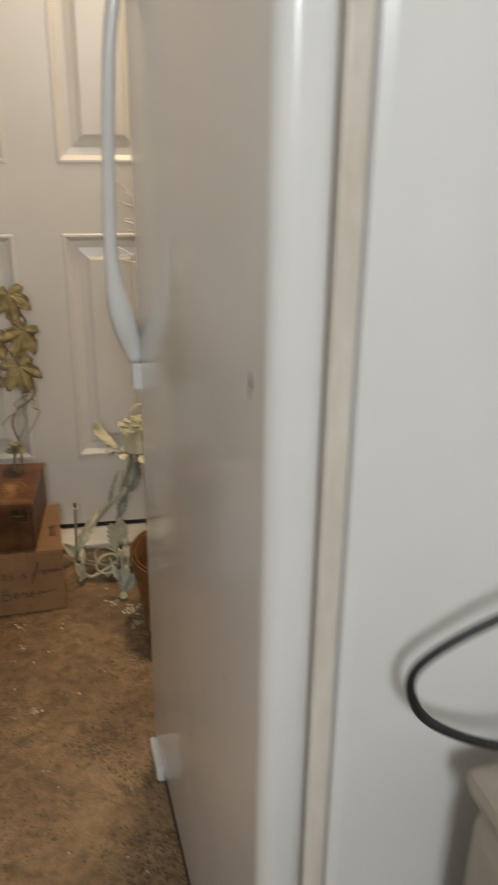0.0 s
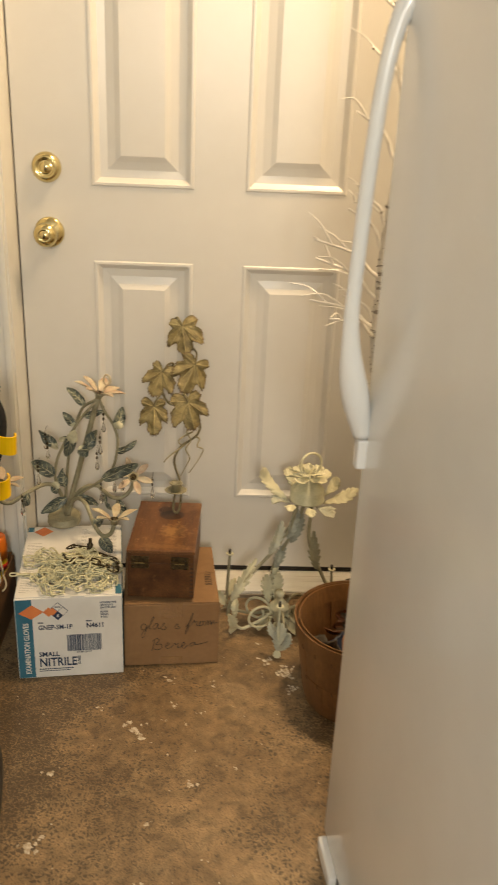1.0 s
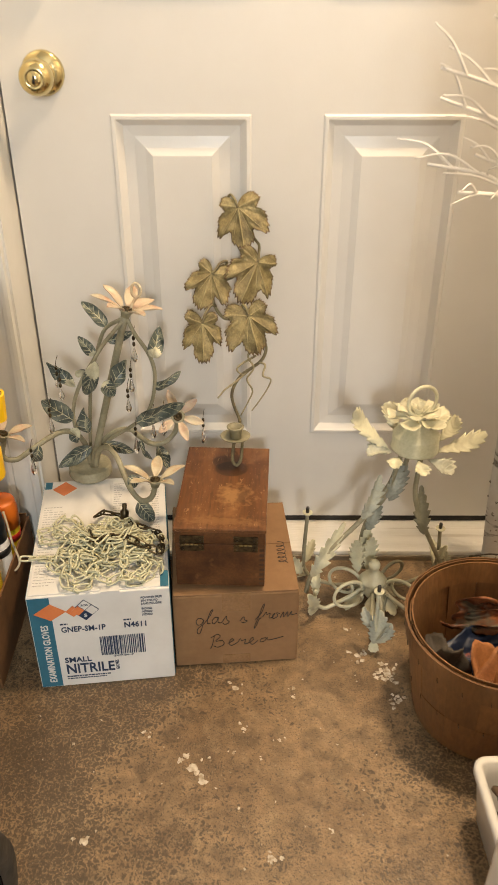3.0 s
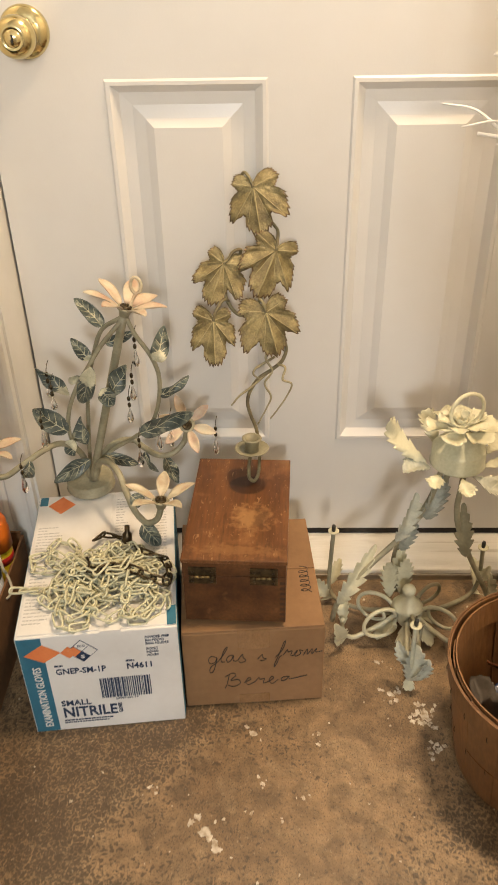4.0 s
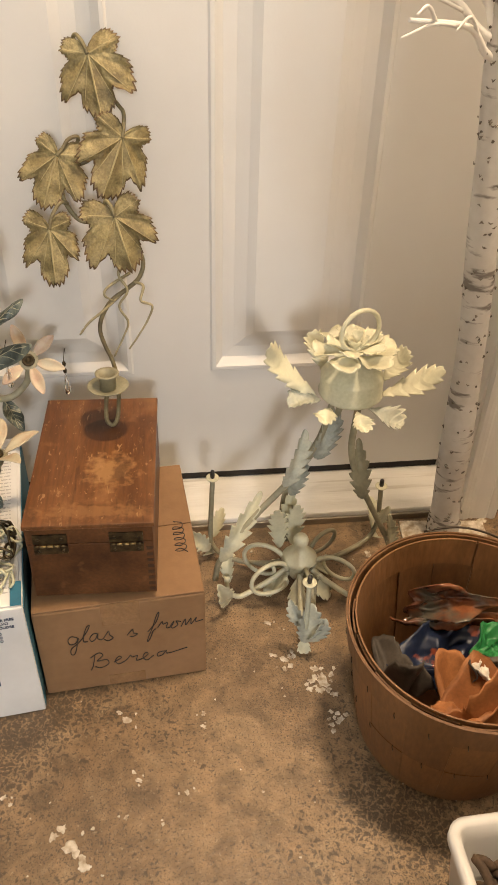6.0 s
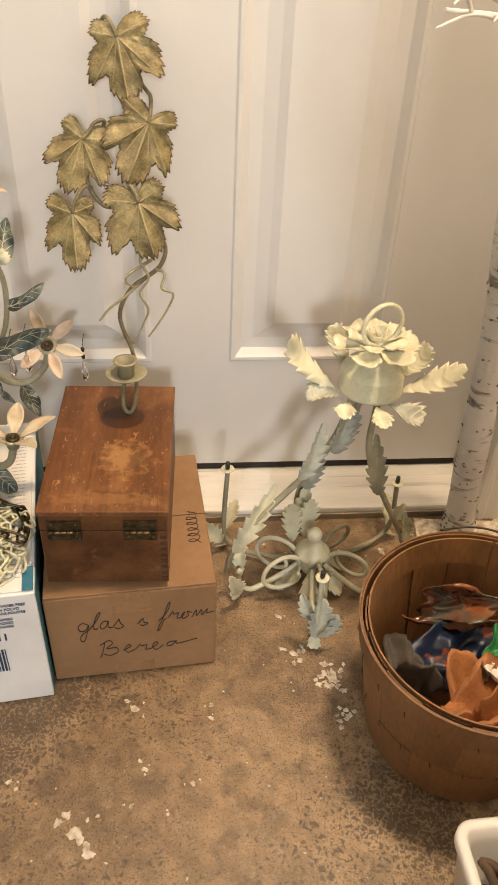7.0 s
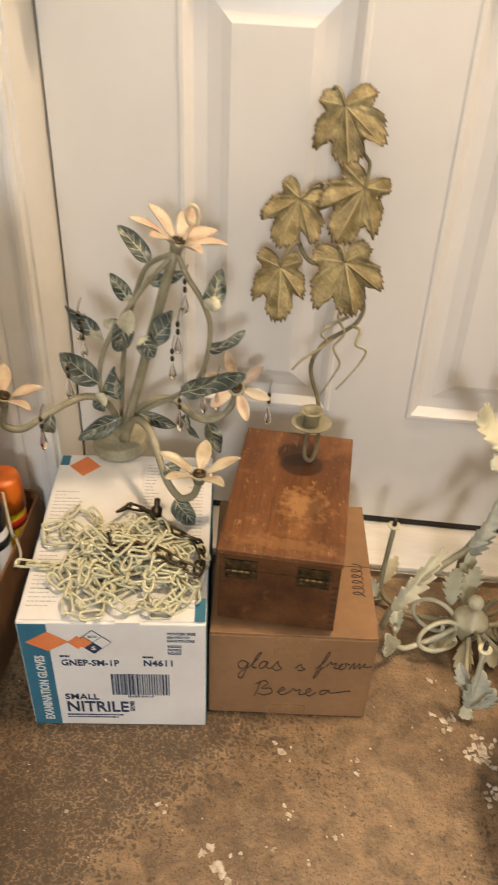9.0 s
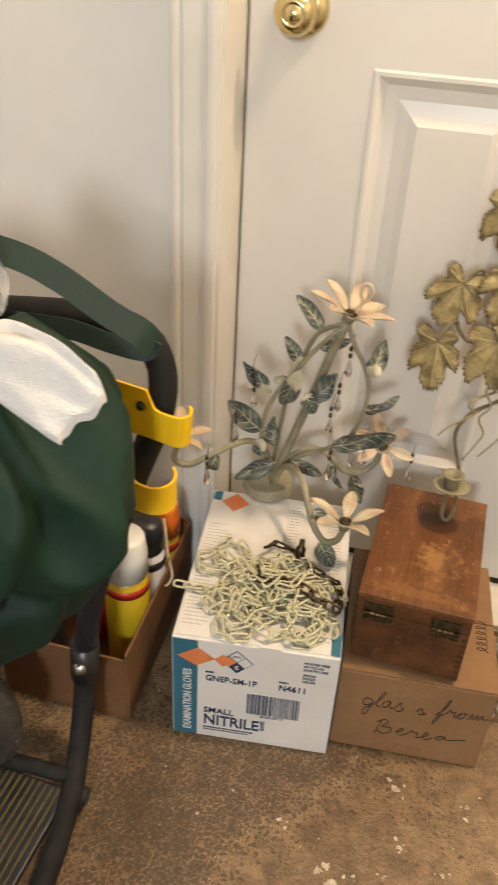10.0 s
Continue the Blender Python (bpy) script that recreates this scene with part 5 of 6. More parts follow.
# ---- basket ----
def basket():
    cx, cy, R, H, r = 0.325, -0.479, 0.136, 0.200, 0.106
    b = thing("splint_basket", pose(cx, cy, 0), "round brown wood-splint basket holding pottery pieces", "basket")

    def radius(z):
        return r + (R - r) * (z / H) ** 0.8

    def strip(a0, a1, z0, z1, lift, thick, n=6, nz=4, weave=None):
        bm = bmesh.new()
        rows = []
        for side in (0, 1):
            for i in range(nz + 1):
                z = z0 + (z1 - z0) * i / nz
                row = []
                for k in range(n + 1):
                    a = a0 + (a1 - a0) * k / n
                    rr = radius(z) + lift - side * thick + (weave(a) if weave else 0)
                    row.append(bm.verts.new((rr * math.cos(a), rr * math.sin(a), z)))
                rows.append(row)
        f, g = rows[:nz + 1], rows[nz + 1:]
        for i in range(nz):
            for k in range(n):
                bm.faces.new((f[i][k], f[i][k + 1], f[i + 1][k + 1], f[i + 1][k]))
                bm.faces.new((g[i][k + 1], g[i][k], g[i + 1][k], g[i + 1][k + 1]))
            bm.faces.new((g[i][0], f[i][0], f[i + 1][0], g[i + 1][0]))
            bm.faces.new((f[i][n], g[i][n], g[i + 1][n], f[i + 1][n]))
        for k in range(n):
            bm.faces.new((g[0][k], g[0][k + 1], f[0][k + 1], f[0][k]))
            bm.faces.new((f[nz][k], f[nz][k + 1], g[nz][k + 1], g[nz][k]))
        return bm

    n = 16
    for k in range(n):
        a = 2 * math.pi * k / n
        part("stave", strip(a + 0.008, a + 2 * math.pi / n - 0.008, 0.004, H - 0.004, (0.0012 if k % 2 else -0.0004), 0.002, 8, 5), BASKET, b)
    for z0, z1, off in ((0.006, 0.086, 0), (0.087, 0.160, 1)):
        for k in range(n):
            a = 2 * math.pi * k / n
            part("splint", strip(a + 0.0015, a + 2 * math.pi / n - 0.0015, z0, z1, 0.0040 + 0.0004 * ((k + off) % 2), 0.0018, 8, 4), BASKET, b)
    part("rim_hoop", strip(0, 2 * math.pi - 0.03, H - 0.043, H + 0.001, 0.0062, 0.0020, 72, 2), BASKET, b)
    part("rim_hoop", strip(0.6, 2 * math.pi + 0.55, H - 0.036, H + 0.003, 0.0086, 0.0020, 72, 2), BASKET, b)
    part("inner_hoop", strip(1.2, 2 * math.pi + 1.18, H - 0.038, H + 0.002, -0.0022, 0.0020, 72, 2), BASKET, b)
    part("bottom", lathe([(0, 0.002), (r - 0.002, 0.002), (r - 0.002, 0.008), (0, 0.008)], 40), BASKET, b)
    wire = material("dark_wire", [(0.02, 0.016, 0.012), (0.06, 0.045, 0.03)], 60.0, rough=0.4, metal=0.7)
    for k in range(9):
        a = radians(168 + 17 * k)
        for z in (0.165, 0.083):
            m = Matrix.Rotation(a, 4, "Z") @ Matrix.Translation((radius(z) + (0.0088 if z > 0.1 else 0.0048), 0, z))
            part("staple", tube([m @ Vector(q) for q in ((0, -0.0005, 0.005), (0.0008, 0, 0.001), (0, 0.0012, -0.005))], 0.0006, 5, 3), wire, b)
    part("bail", tube([(0.146 * math.cos(t), 0.146 * math.sin(t), H + 0.0065 + 0.004 * math.sin(6 * t)) for t in np.linspace(radians(30), radians(96), 9)], 0.0015, 7, 4), wire, b, "dark wire handle lying on the rim")
    return Vector((cx, cy, 0))


bk = basket()


def shard(radius, cup, seed, thick=0.006, squash=0.7, lobes=3, wild=0.20):
    """A warped, bowl-like sheet with an uneven rim."""
    rng = random.Random(seed)
    bm = bmesh.new()
    n, rings = 56, 14
    ph = [rng.uniform(0, 6.28) for _ in range(5)]
    lay = []
    for side in (0, 1):
        grid = []
        for i in range(rings + 1):
            f = i / rings
            ring = []
            for k in range(n):
                a = 2 * math.pi * k / n
                rr = radius * f * (1 + wild * math.sin(lobes * a + ph[0]) + 0.5 * wild * math.sin(5 * a + ph[1]))
                z = cup * f * f * (1 + 0.5 * math.sin(2 * a + ph[2])) + 0.12 * radius * f * math.sin(4 * a + ph[3]) + 0.07 * radius * math.sin(9 * f + 3 * a + ph[4]) + 0.16 * radius * f * noise.noise(Vector((2.6 * f * math.cos(a) + seed, 2.6 * f * math.sin(a), 0.5))) + 0.13 * radius * f * noise.noise(Vector((7 * f * math.cos(a) + seed, 7 * f * math.sin(a), 2.5)))
                ring.append(bm.verts.new((rr * math.cos(a), rr * squash * math.sin(a), z - side * thick)))
            grid.append(ring)
        lay.append(grid)
    for s, grid in enumerate(lay):
        for p, q in zip(grid, grid[1:]):
            for k in range(n):
                f = (p[k], p[(k + 1) % n], q[(k + 1) % n], q[k])
                bm.faces.new(f if s else f[::-1]).smooth = True
    for k in range(n):
        bm.faces.new((lay[0][-1][k], lay[0][-1][(k + 1) % n], lay[1][-1][(k + 1) % n], lay[1][-1][k])).smooth = True
    bmesh.ops.remove_doubles(bm, verts=bm.verts, dist=1e-5)
    bmesh.ops.recalc_face_normals(bm, faces=bm.faces)
    return bm


CLAY = material("orange_brown_clay", [(0.26, 0.095, 0.03), (0.42, 0.17, 0.06)], 24.0, rough=0.6, bump=0.4, bump_scale=120, fine=0.35)
RUST = material("glazed_rust_clay", [(0.07, 0.03, 0.018), (0.22, 0.07, 0.03), (0.30, 0.12, 0.05)], 26.0, rough=0.16, bump=0.2, bump_scale=100, fine=0.3)
overlay(RUST, (0.10, 0.11, 0.085), 20.0, 0.50, 0.62, 0.8)
ASH = material("grey_brown_clay", [(0.045, 0.036, 0.028), (0.115, 0.095, 0.074)], 30.0, rough=0.7, bump=0.4, bump_scale=130, fine=0.35)
COBALT = material("blue_glazed_clay", [(0.006, 0.010, 0.028), (0.012, 0.024, 0.062)], 20.0, rough=0.4, bump=0.2, fine=0.2)
overlay(COBALT, (0.35, 0.08, 0.03), 42.0, 0.62, 0.70, 0.9)
GREEN = material("green_glazed_clay", [(0.015, 0.17, 0.05), (0.03, 0.26, 0.08)], 30.0, rough=0.4, bump=0.2, fine=0.15)
SHELL = material("white_shell", [(0.66, 0.60, 0.50), (0.78, 0.73, 0.64)], 40.0, rough=0.4)
for name, label, mat, (x, y, z), turn, (rad, cup, seed, sq) in (
        ("pottery_shard", "blue glazed pottery piece with orange spots in the basket", COBALT, (0.000, 0.030, 0.088), (14, 2, 20), (0.066, 0.010, 2, 0.85)),
        ("pottery_bowl", "dark rust glazed pottery bowl lying on its side", RUST, (0.012, 0.096, 0.128), (58, -8, -14), (0.056, 0.020, 7, 0.42)),
        ("pottery_shard", "rust glazed flat pottery piece with a grey edge", RUST, (0.008, 0.080, 0.108), (4, -5, -8), (0.062, 0.005, 9, 0.26)),
        ("pottery_shard", "grey-brown folded clay piece at the basket's side", ASH, (-0.074, -0.012, 0.100), (24, 26, 118), (0.044, 0.034, 4, 0.5)),
        ("pottery_shard", "orange-brown folded clay piece on top", CLAY, (-0.002, -0.058, 0.120), (-10, 6, 14), (0.058, 0.024, 12, 0.75)),
        ("pottery_shard", "grey-brown clay piece behind the orange one", ASH, (0.030, -0.020, 0.122), (40, 4, 12), (0.044, 0.020, 3, 0.6)),
        ("pottery_shard", "orange-brown curled clay strip", CLAY, (0.020, -0.082, 0.112), (-34, 0, 8), (0.066, 0.050, 15, 0.45)),
        ("green_leaf_dish", "bright green glazed leaf-shaped dish", GREEN, (0.050, 0.026, 0.112), (16, 18, 30), (0.036, 0.014, 5, 0.7)),
        ("shell_chip", "small white shell on the clay piece", SHELL, (0.012, -0.036, 0.150), (30, -20, 120), (0.016, 0.004, 6, 0.6))):
    solid(name, shard(rad, cup, seed, 0.004 if rad > 0.02 else 0.002, sq), mat, label, "pottery" if name != "shell_chip" else "shell", m=Matrix.Translation(bk) @ pose(x, y, z, *turn),
          group="pottery pieces in the basket" if name.startswith("pottery") else "")


# ---- artificial birch ----
BIRCH = material("white_birch_bark", [(0.50, 0.47, 0.43), (0.62, 0.60, 0.56)], 9.0, rough=0.7, bump=0.4, bump_scale=90, fine=0.15)
overlay(BIRCH, (0.10, 0.08, 0.065), 55.0, 0.58, 0.66, 0.8, stretch=(0.35, 0.35, 1.6))
TWIG = material("white_twig_wrap", [(0.74, 0.72, 0.68), (0.84, 0.82, 0.78)], 30.0, rough=0.6, bump=0.3, fine=0.15)
overlay(TWIG, (0.10, 0.075, 0.05), 60.0, 0.66, 0.70, 0.9)


def birch_tree():
    rng = random.Random(8)
    o = Vector((0.424, -0.150, 0.0))
    t = thing("artificial_birch_tree", Matrix.Translation(o), "artificial white birch tree with bare twigs on a white base plate", "tree")
    part("base_plate", box((-0.066, -0.052, 0), (0.074, 0.030, 0.006), 0.002, pose(0, 0, 0, 0, 0, -5)), CHIP, t, "speckled white base plate")
    run = [Vector((0, 0, 0.006)), Vector((-0.006, 0.002, 0.10)), Vector((-0.020, 0.010, 0.38)), Vector((-0.048, 0.010, 0.62)), Vector((-0.062, 0.012, 0.78)), Vector((-0.058, 0.014, 0.98)), Vector((-0.048, 0.016, 1.20)), Vector((-0.040, 0.016, 1.42))]
    line = spline(run, 8)
    bm = bmesh.new()
    add_tube(bm, line, lambda f: 0.0255 * (1 - 0.75 * f) + 0.0012 * math.sin(40 * f), 18)
    part("trunk", bm, BIRCH, t)
    marks = bmesh.new()
    for k in range(210):
        f = rng.uniform(0.03, 0.75)
        i = int(f * (len(line) - 1))
        a, wd = rng.uniform(math.pi * 0.95, math.pi * 1.95), rng.uniform(0.10, 0.34)
        rr = 0.0255 * (1 - 0.75 * i / (len(line) - 1)) + 0.0016
        z = line[i].z + rng.uniform(-0.008, 0.008)
        pts = [line[i] * 1.0 + Vector((rr * math.cos(a + s * wd), rr * math.sin(a + s * wd), z - line[i].z + 0.0015 * math.sin(5 * s + k))) for s in (-0.5, 0, 0.5)]
        add_tube(marks, pts, lambda f, q=rng.uniform(0.0006, 0.0014): q * (0.4 + math.sin(math.pi * f)), 5)
    tagged(part("bark_mark", marks, material("dark_bark_mark", [(0.09, 0.072, 0.058), (0.18, 0.15, 0.12)], 80.0, rough=0.8), t, "short dark bark marks"), kind="stuff")

    def at(z):
        return min(line, key=lambda q: abs(q.z - z))

    for k, (z, az, L, up) in enumerate(((0.73, 182, 0.150, 0.50), (0.72, 215, 0.12, 0.45), (0.74, 165, 0.10, 1.2), (0.80, 190, 0.16, 0.75), (0.86, 205, 0.17, 0.60), (0.90, 178, 0.12, 1.6), (0.96, 195, 0.10, 1.5),
                                        (1.08, 183, 0.13, 1.5), (0.84, 20, 0.12, 1.2), (0.98, 330, 0.14, 1.3), (1.12, 10, 0.14, 1.4), (1.20, 185, 0.13, 2.0),
                                        (1.26, 240, 0.16, 1.5), (1.30, 160, 0.15, 1.3), (1.05, 262, 0.10, 1.9))):
        a = radians(az)
        d = Vector((math.cos(a), math.sin(a) * 0.6, up)).normalized()
        s = at(z)
        mid = s + d * L * 0.5 + Vector((0, 0, 0.012))
        end = s + d * L + Vector((math.cos(a) * 0.025, 0, -0.004))
        br = part("branch", tube([s, s + d * L * 0.22, mid, end], (0.0056, 0.0024), 7, 6), TWIG, t)
        for j in range(3):
            f = 0.34 + 0.22 * j
            p = s.lerp(mid, f * 2) if f < 0.5 else mid.lerp(end, f * 2 - 1)
            e = d + Vector((rng.uniform(-0.5, 0.3), rng.uniform(-0.5, 0.4), rng.uniform(-0.55, 0.55)))
            l2 = L * rng.uniform(0.45, 0.75)
            q = p + e.normalized() * l2
            part("twig", tube([p, p.lerp(q, 0.5) + Vector((0, 0, 0.008)), q + Vector((0, 0, rng.uniform(-0.022, 0.004)))], (0.0026, 0.0012), 5, 5), TWIG, br)
    return t


birch_tree()

# ---- white bin ----
PLASTIC = material("white_plastic", [(0.70, 0.69, 0.66), (0.78, 0.77, 0.74)], 10.0, rough=0.32, bump=0.05, fine=0.05)
bin_thing = thing("white_bin", pose(0.250, -0.662, 0, 0, 0, 2), "white plastic bin with scraps of dark twigs", "bin")


def rounded(x0, y0, x1, y1, r, n=6):
    out = []
    for cx, cy, a0 in ((x1 - r, y1 - r, 0), (x0 + r, y1 - r, 90), (x0 + r, y0 + r, 180), (x1 - r, y0 + r, 270)):
        out += [(cx + r * math.cos(radians(a0 + 90 * k / n)), cy + r * math.sin(radians(a0 + 90 * k / n))) for k in range(n + 1)]
    return out


def tray(w, d, h, rim=0.012, thick=0.0035):
    """An open bin with a rolled rim: rings from the outside over the rim to the inside."""
    bm = bmesh.new()
    rows = []
    for grow, z in ((-0.020, 0), (-0.006, h - 0.02), (0.0, h - 0.012), (0.0, h - 0.003), (-0.003, h), (-rim + 0.003, h), (-rim, h - 0.003), (-0.006 - rim, h - 0.02), (-0.020 - thick, thick)):
        rows.append([bm.verts.new((x, y, z)) for x, y in rounded(-grow, -d - grow, w + grow, grow, max(0.022 + grow, 0.004))])
    for a, b in zip(rows, rows[1:]):
        for k in range(len(a)):
            bm.faces.new((a[k], a[(k + 1) % len(a)], b[(k + 1) % len(a)], b[k])).smooth = True
    bm.faces.new(rows[0][::-1])
    bm.faces.new(rows[-1])
    bmesh.ops.recalc_face_normals(bm, faces=bm.faces)
    return bm


part("tub", tray(0.20, 0.15, 0.12), PLASTIC, bin_thing)
rngb = random.Random(3)
scraps = bmesh.new()
for k in range(110):
    p = Vector((rngb.uniform(0.03, 0.17), rngb.uniform(-0.12, -0.03), rngb.uniform(0.02, 0.085)))
    q = Vector((min(max(p.x + rngb.uniform(-0.07, 0.07), 0.03), 0.17), min(max(p.y + rngb.uniform(-0.05, 0.05), -0.12), -0.03), p.z + rngb.uniform(-0.01, 0.02)))
    add_tube(scraps, spline([p, p.lerp(q, 0.5) + Vector((0, 0, 0.006)), q], 3), rngb.uniform(0.002, 0.006), 6)
solid("twig_scraps", scraps, material("dark_twigs", [(0.05, 0.03, 0.018), (0.14, 0.09, 0.055)], 40.0, rough=0.8, fine=0.4), "dark brown dry twig scraps in the bin", "twigs", "stuff", pose(0.250, -0.662, 0.004, 0, 0, 2))


# ---- left corner: open carton with cans ----
def open_carton():
    W, D, H, t = 0.200, 0.30, 0.128, 0.004
    c = thing("open_carton", pose(-0.682, -0.444, 0, 0, 0, 1), "open brown cardboard carton filled with spray cans", "box")
    part("bottom", box((0, 0, 0), (W, D, 0.004)), SHADECARTON, c)
    part("side", box((0, 0, 0.0042), (t, D, H + 0.03), 0.001), SHADECARTON, c)
    part("side", box((W - t, 0, 0.0042), (W, D, H + 0.012), 0.001), SHADECARTON, c)
    part("front", box((t + 0.0003, 0, 0.0042), (W - t - 0.0003, t, H), 0.001), SHADECARTON, c)
    part("back", box((t + 0.0003, D - t, 0.0042), (W - t - 0.0003, D, H + 0.02), 0.001), SHADECARTON, c)
    return c


open_carton()
YELLOW = material("yellow_print", [(0.55, 0.38, 0.02), (0.68, 0.48, 0.03)], 12.0, rough=0.35, fine=0.1)
RED = material("red_print", [(0.38, 0.02, 0.015), (0.48, 0.03, 0.02)], 12.0, rough=0.35, fine=0.1)
BLACKP = material("black_plastic", [(0.012, 0.012, 0.013), (0.03, 0.03, 0.03)], 20.0, rough=0.35, fine=0.1)
ORANGEP = material("orange_plastic", [(0.62, 0.12, 0.01), (0.72, 0.17, 0.02)], 12.0, rough=0.38, fine=0.05)
PAPER = material("white_label", [(0.62, 0.61, 0.58), (0.72, 0.71, 0.68)], 16.0, rough=0.5, fine=0.1)


def spray_can(m, r, h, body, cap, band, label, cap_h=0.06, cap_r=None):
    c = thing("spray_can", m, label, "spray can", "cans in the carton")
    cap_r = cap_r or r * 0.92
    part("can", lathe([(0, 0), (r - 0.002, 0), (r, 0.003), (r, h - cap_h - 0.012), (r - 0.002, h - cap_h - 0.006), (cap_r - 0.002, h - cap_h - 0.001), (0, h - cap_h - 0.001)], 28), body, c)
    part("cap", lathe([(0, h - cap_h), (cap_r, h - cap_h), (cap_r, h - cap_h * 0.40), (cap_r * 0.94, h - cap_h * 0.22), (cap_r * 0.91, h - 0.004), (cap_r * 0.84, h), (0, h)], 28), cap, c)
    z = h - cap_h - 0.013
    part("label_band", lathe([(r + 0.0004, z - 0.015), (r + 0.0006, z - 0.015), (r + 0.0006, z), (r + 0.0004, z)], 28), band, c)
    return c


spray_can(pose(-0.523, -0.335, 0.004), 0.0335, 0.262, YELLOW, PLASTIC, RED, "yellow and red spray can with a white cap", 0.070, 0.0325)
spray_can(pose(-0.515, -0.268, 0.004), 0.027, 0.238, PAPER, BLACKP, BLACKP, "white spray can with a black cap", 0.055)
spray_can(pose(-0.513, -0.205, 0.004), 0.026, 0.222, YELLOW, ORANGEP, RED, "yellow can with a wide orange cap", 0.055, 0.028)
spray_can(pose(-0.598, -0.300, 0.004), 0.026, 0.225, RED, PLASTIC, PAPER, "red spray can with a white cap", 0.045)
spray_can(pose(-0.640, -0.385, 0.004), 0.030, 0.180, BLACKP, BLACKP, PAPER, "squat black can with a plain label", 0.03)
spray_can(pose(-0.610, -0.225, 0.004), 0.028, 0.235, PAPER, RED, YELLOW, "white spray can with a red cap", 0.05)
# the hanging chain, modelled as a smooth cord without links
solid("loose_chain", tube([(-0.500, -0.235, 0.222), (-0.492, -0.250, 0.205), (-0.484, -0.262, 0.170), (-0.488, -0.246, 0.148), (-0.478, -0.262, 0.128), (-0.486, -0.275, 0.120), (-0.494, -0.262, 0.146), (-0.508, -0.24, 0.218)], 0.0022, 7, 6),
      material("twine", [(0.45, 0.38, 0.26), (0.58, 0.50, 0.36)], 60.0, rough=0.8), "loop of pale chain, shaped as plain twine, hanging on the carton's edge", "twine")


# ---- cart with the green bag ----
FOAM = material("black_foam_tube", [(0.010, 0.010, 0.010), (0.022, 0.021, 0.020)], 40.0, rough=0.75, bump=0.15, bump_scale=200, fine=0.2, spec=0.25)
FABRIC = material("dark_green_nylon", [(0.0065, 0.0235, 0.0135), (0.011, 0.035, 0.021)], 6.0, rough=0.6, bump=0.25, bump_scale=420, fine=0.15, spec=0.22)
STRAP = material("dark_green_webbing", [(0.006, 0.021, 0.012), (0.010, 0.031, 0.018)], 40.0, rough=0.65, bump=0.12, bump_scale=900, fine=0.3)
YPLASTIC = material("yellow_plastic", [(0.90, 0.50, 0.015), (0.95, 0.58, 0.02)], 14.0, rough=0.4, fine=0.06)
RUBBER = material("worn_tyre_rubber", [(0.025, 0.021, 0.017), (0.07, 0.058, 0.045)], 30.0, rough=0.85, bump=0.5, bump_scale=90, fine=0.4)
HUB = material("dark_worn_hub", [(0.03, 0.027, 0.022), (0.08, 0.068, 0.052)], 30.0, rough=0.55, fine=0.3)
CHROME = material("steel_bolt", [(0.45, 0.45, 0.45), (0.6, 0.6, 0.6)], 60.0, rough=0.25, metal=1.0)
cart = thing("folding_cart", pose(-0.52, -0.62, 0), "black tube-framed folding cart with yellow clips, leaning by the wall", "cart")


def cv(x, y, z):
    return Vector((x + 0.52, y + 0.62, z))


for s in (0, 1):
    dx = -0.30 * s
    pts = [cv(-0.590 + dx * 0.9, -0.500, 0.682), cv(-0.486 + dx * 0.7, -0.490, 0.688), cv(-0.430 + dx, -0.487, 0.680), cv(-0.405 + dx, -0.487, 0.645), cv(-0.409 + dx, -0.489, 0.585), cv(-0.440 + dx, -0.490, 0.495),
           cv(-0.498 + dx, -0.490, 0.310), cv(-0.516 + dx, -0.492, 0.190), cv(-0.520 + dx, -0.504, 0.110), cv(-0.514 + dx, -0.545, 0.052), cv(-0.500 + dx, -0.610, 0.030), cv(-0.486 + dx, -0.720, 0.028), cv(-0.474 + dx, -0.84, 0.06), cv(-0.470 + dx, -0.905, 0.115)]
    part("frame_tube", tube(pts, 0.0150, 12, 6), FOAM, cart)
part("joint_sleeve", tube([cv(-0.5165, -0.492, 0.215), cv(-0.519, -0.494, 0.150)], 0.0195, 12, 1), BLACKP, cart)
part("bolt", lathe([(0, 0), (0.009, 0), (0.009, 0.002), (0.005, 0.005), (0, 0.006)], 16, along(cv(-0.517, -0.511, 0.184), cv(-0.508, -0.60, 0.21))), CHROME, cart, "round steel bolt")
part("foot_knob", lathe([(0, 0), (0.013, 0), (0.015, 0.008), (0.013, 0.02), (0, 0.022)], 16, along(cv(-0.505, -0.585, 0.020), cv(-0.470, -0.585, 0.014))), BLACKP, cart)
part("cross_tube", tube([cv(-0.512, -0.574, 0.040), cv(-0.66, -0.576, 0.040), cv(-0.81, -0.574, 0.040)], 0.011, 10, 4), FOAM, cart)
deck = part("deck", box((-0.285, -0.130, 0.024), (0.010, 0.032, 0.034), 0.003, pose(0, 0, 0, 0, 0, -4)), BLACKP, cart, "dark deck with yellow-brown stripes")
stripe = material("ochre_stripe", [(0.055, 0.043, 0.014), (0.10, 0.08, 0.028)], 60.0, rough=0.8, fine=0.5)
for k in range(29):
    part("stripe", box((-0.278 + 0.0098 * k, -0.128, 0.0341), (-0.2745 + 0.0098 * k, 0.028, 0.0349), 0.0003, pose(0, 0, 0, 0, 0, -4)), stripe, deck)
part("axle", tube([cv(-0.480, -0.905, 0.116), cv(-0.39, -0.905, 0.116)], 0.007, 10, 1), CHROME, cart)
part("axle", tube([cv(-0.69, -0.600, 0.116), cv(-0.69, -0.53, 0.116)], 0.007, 10, 1), CHROME, cart)
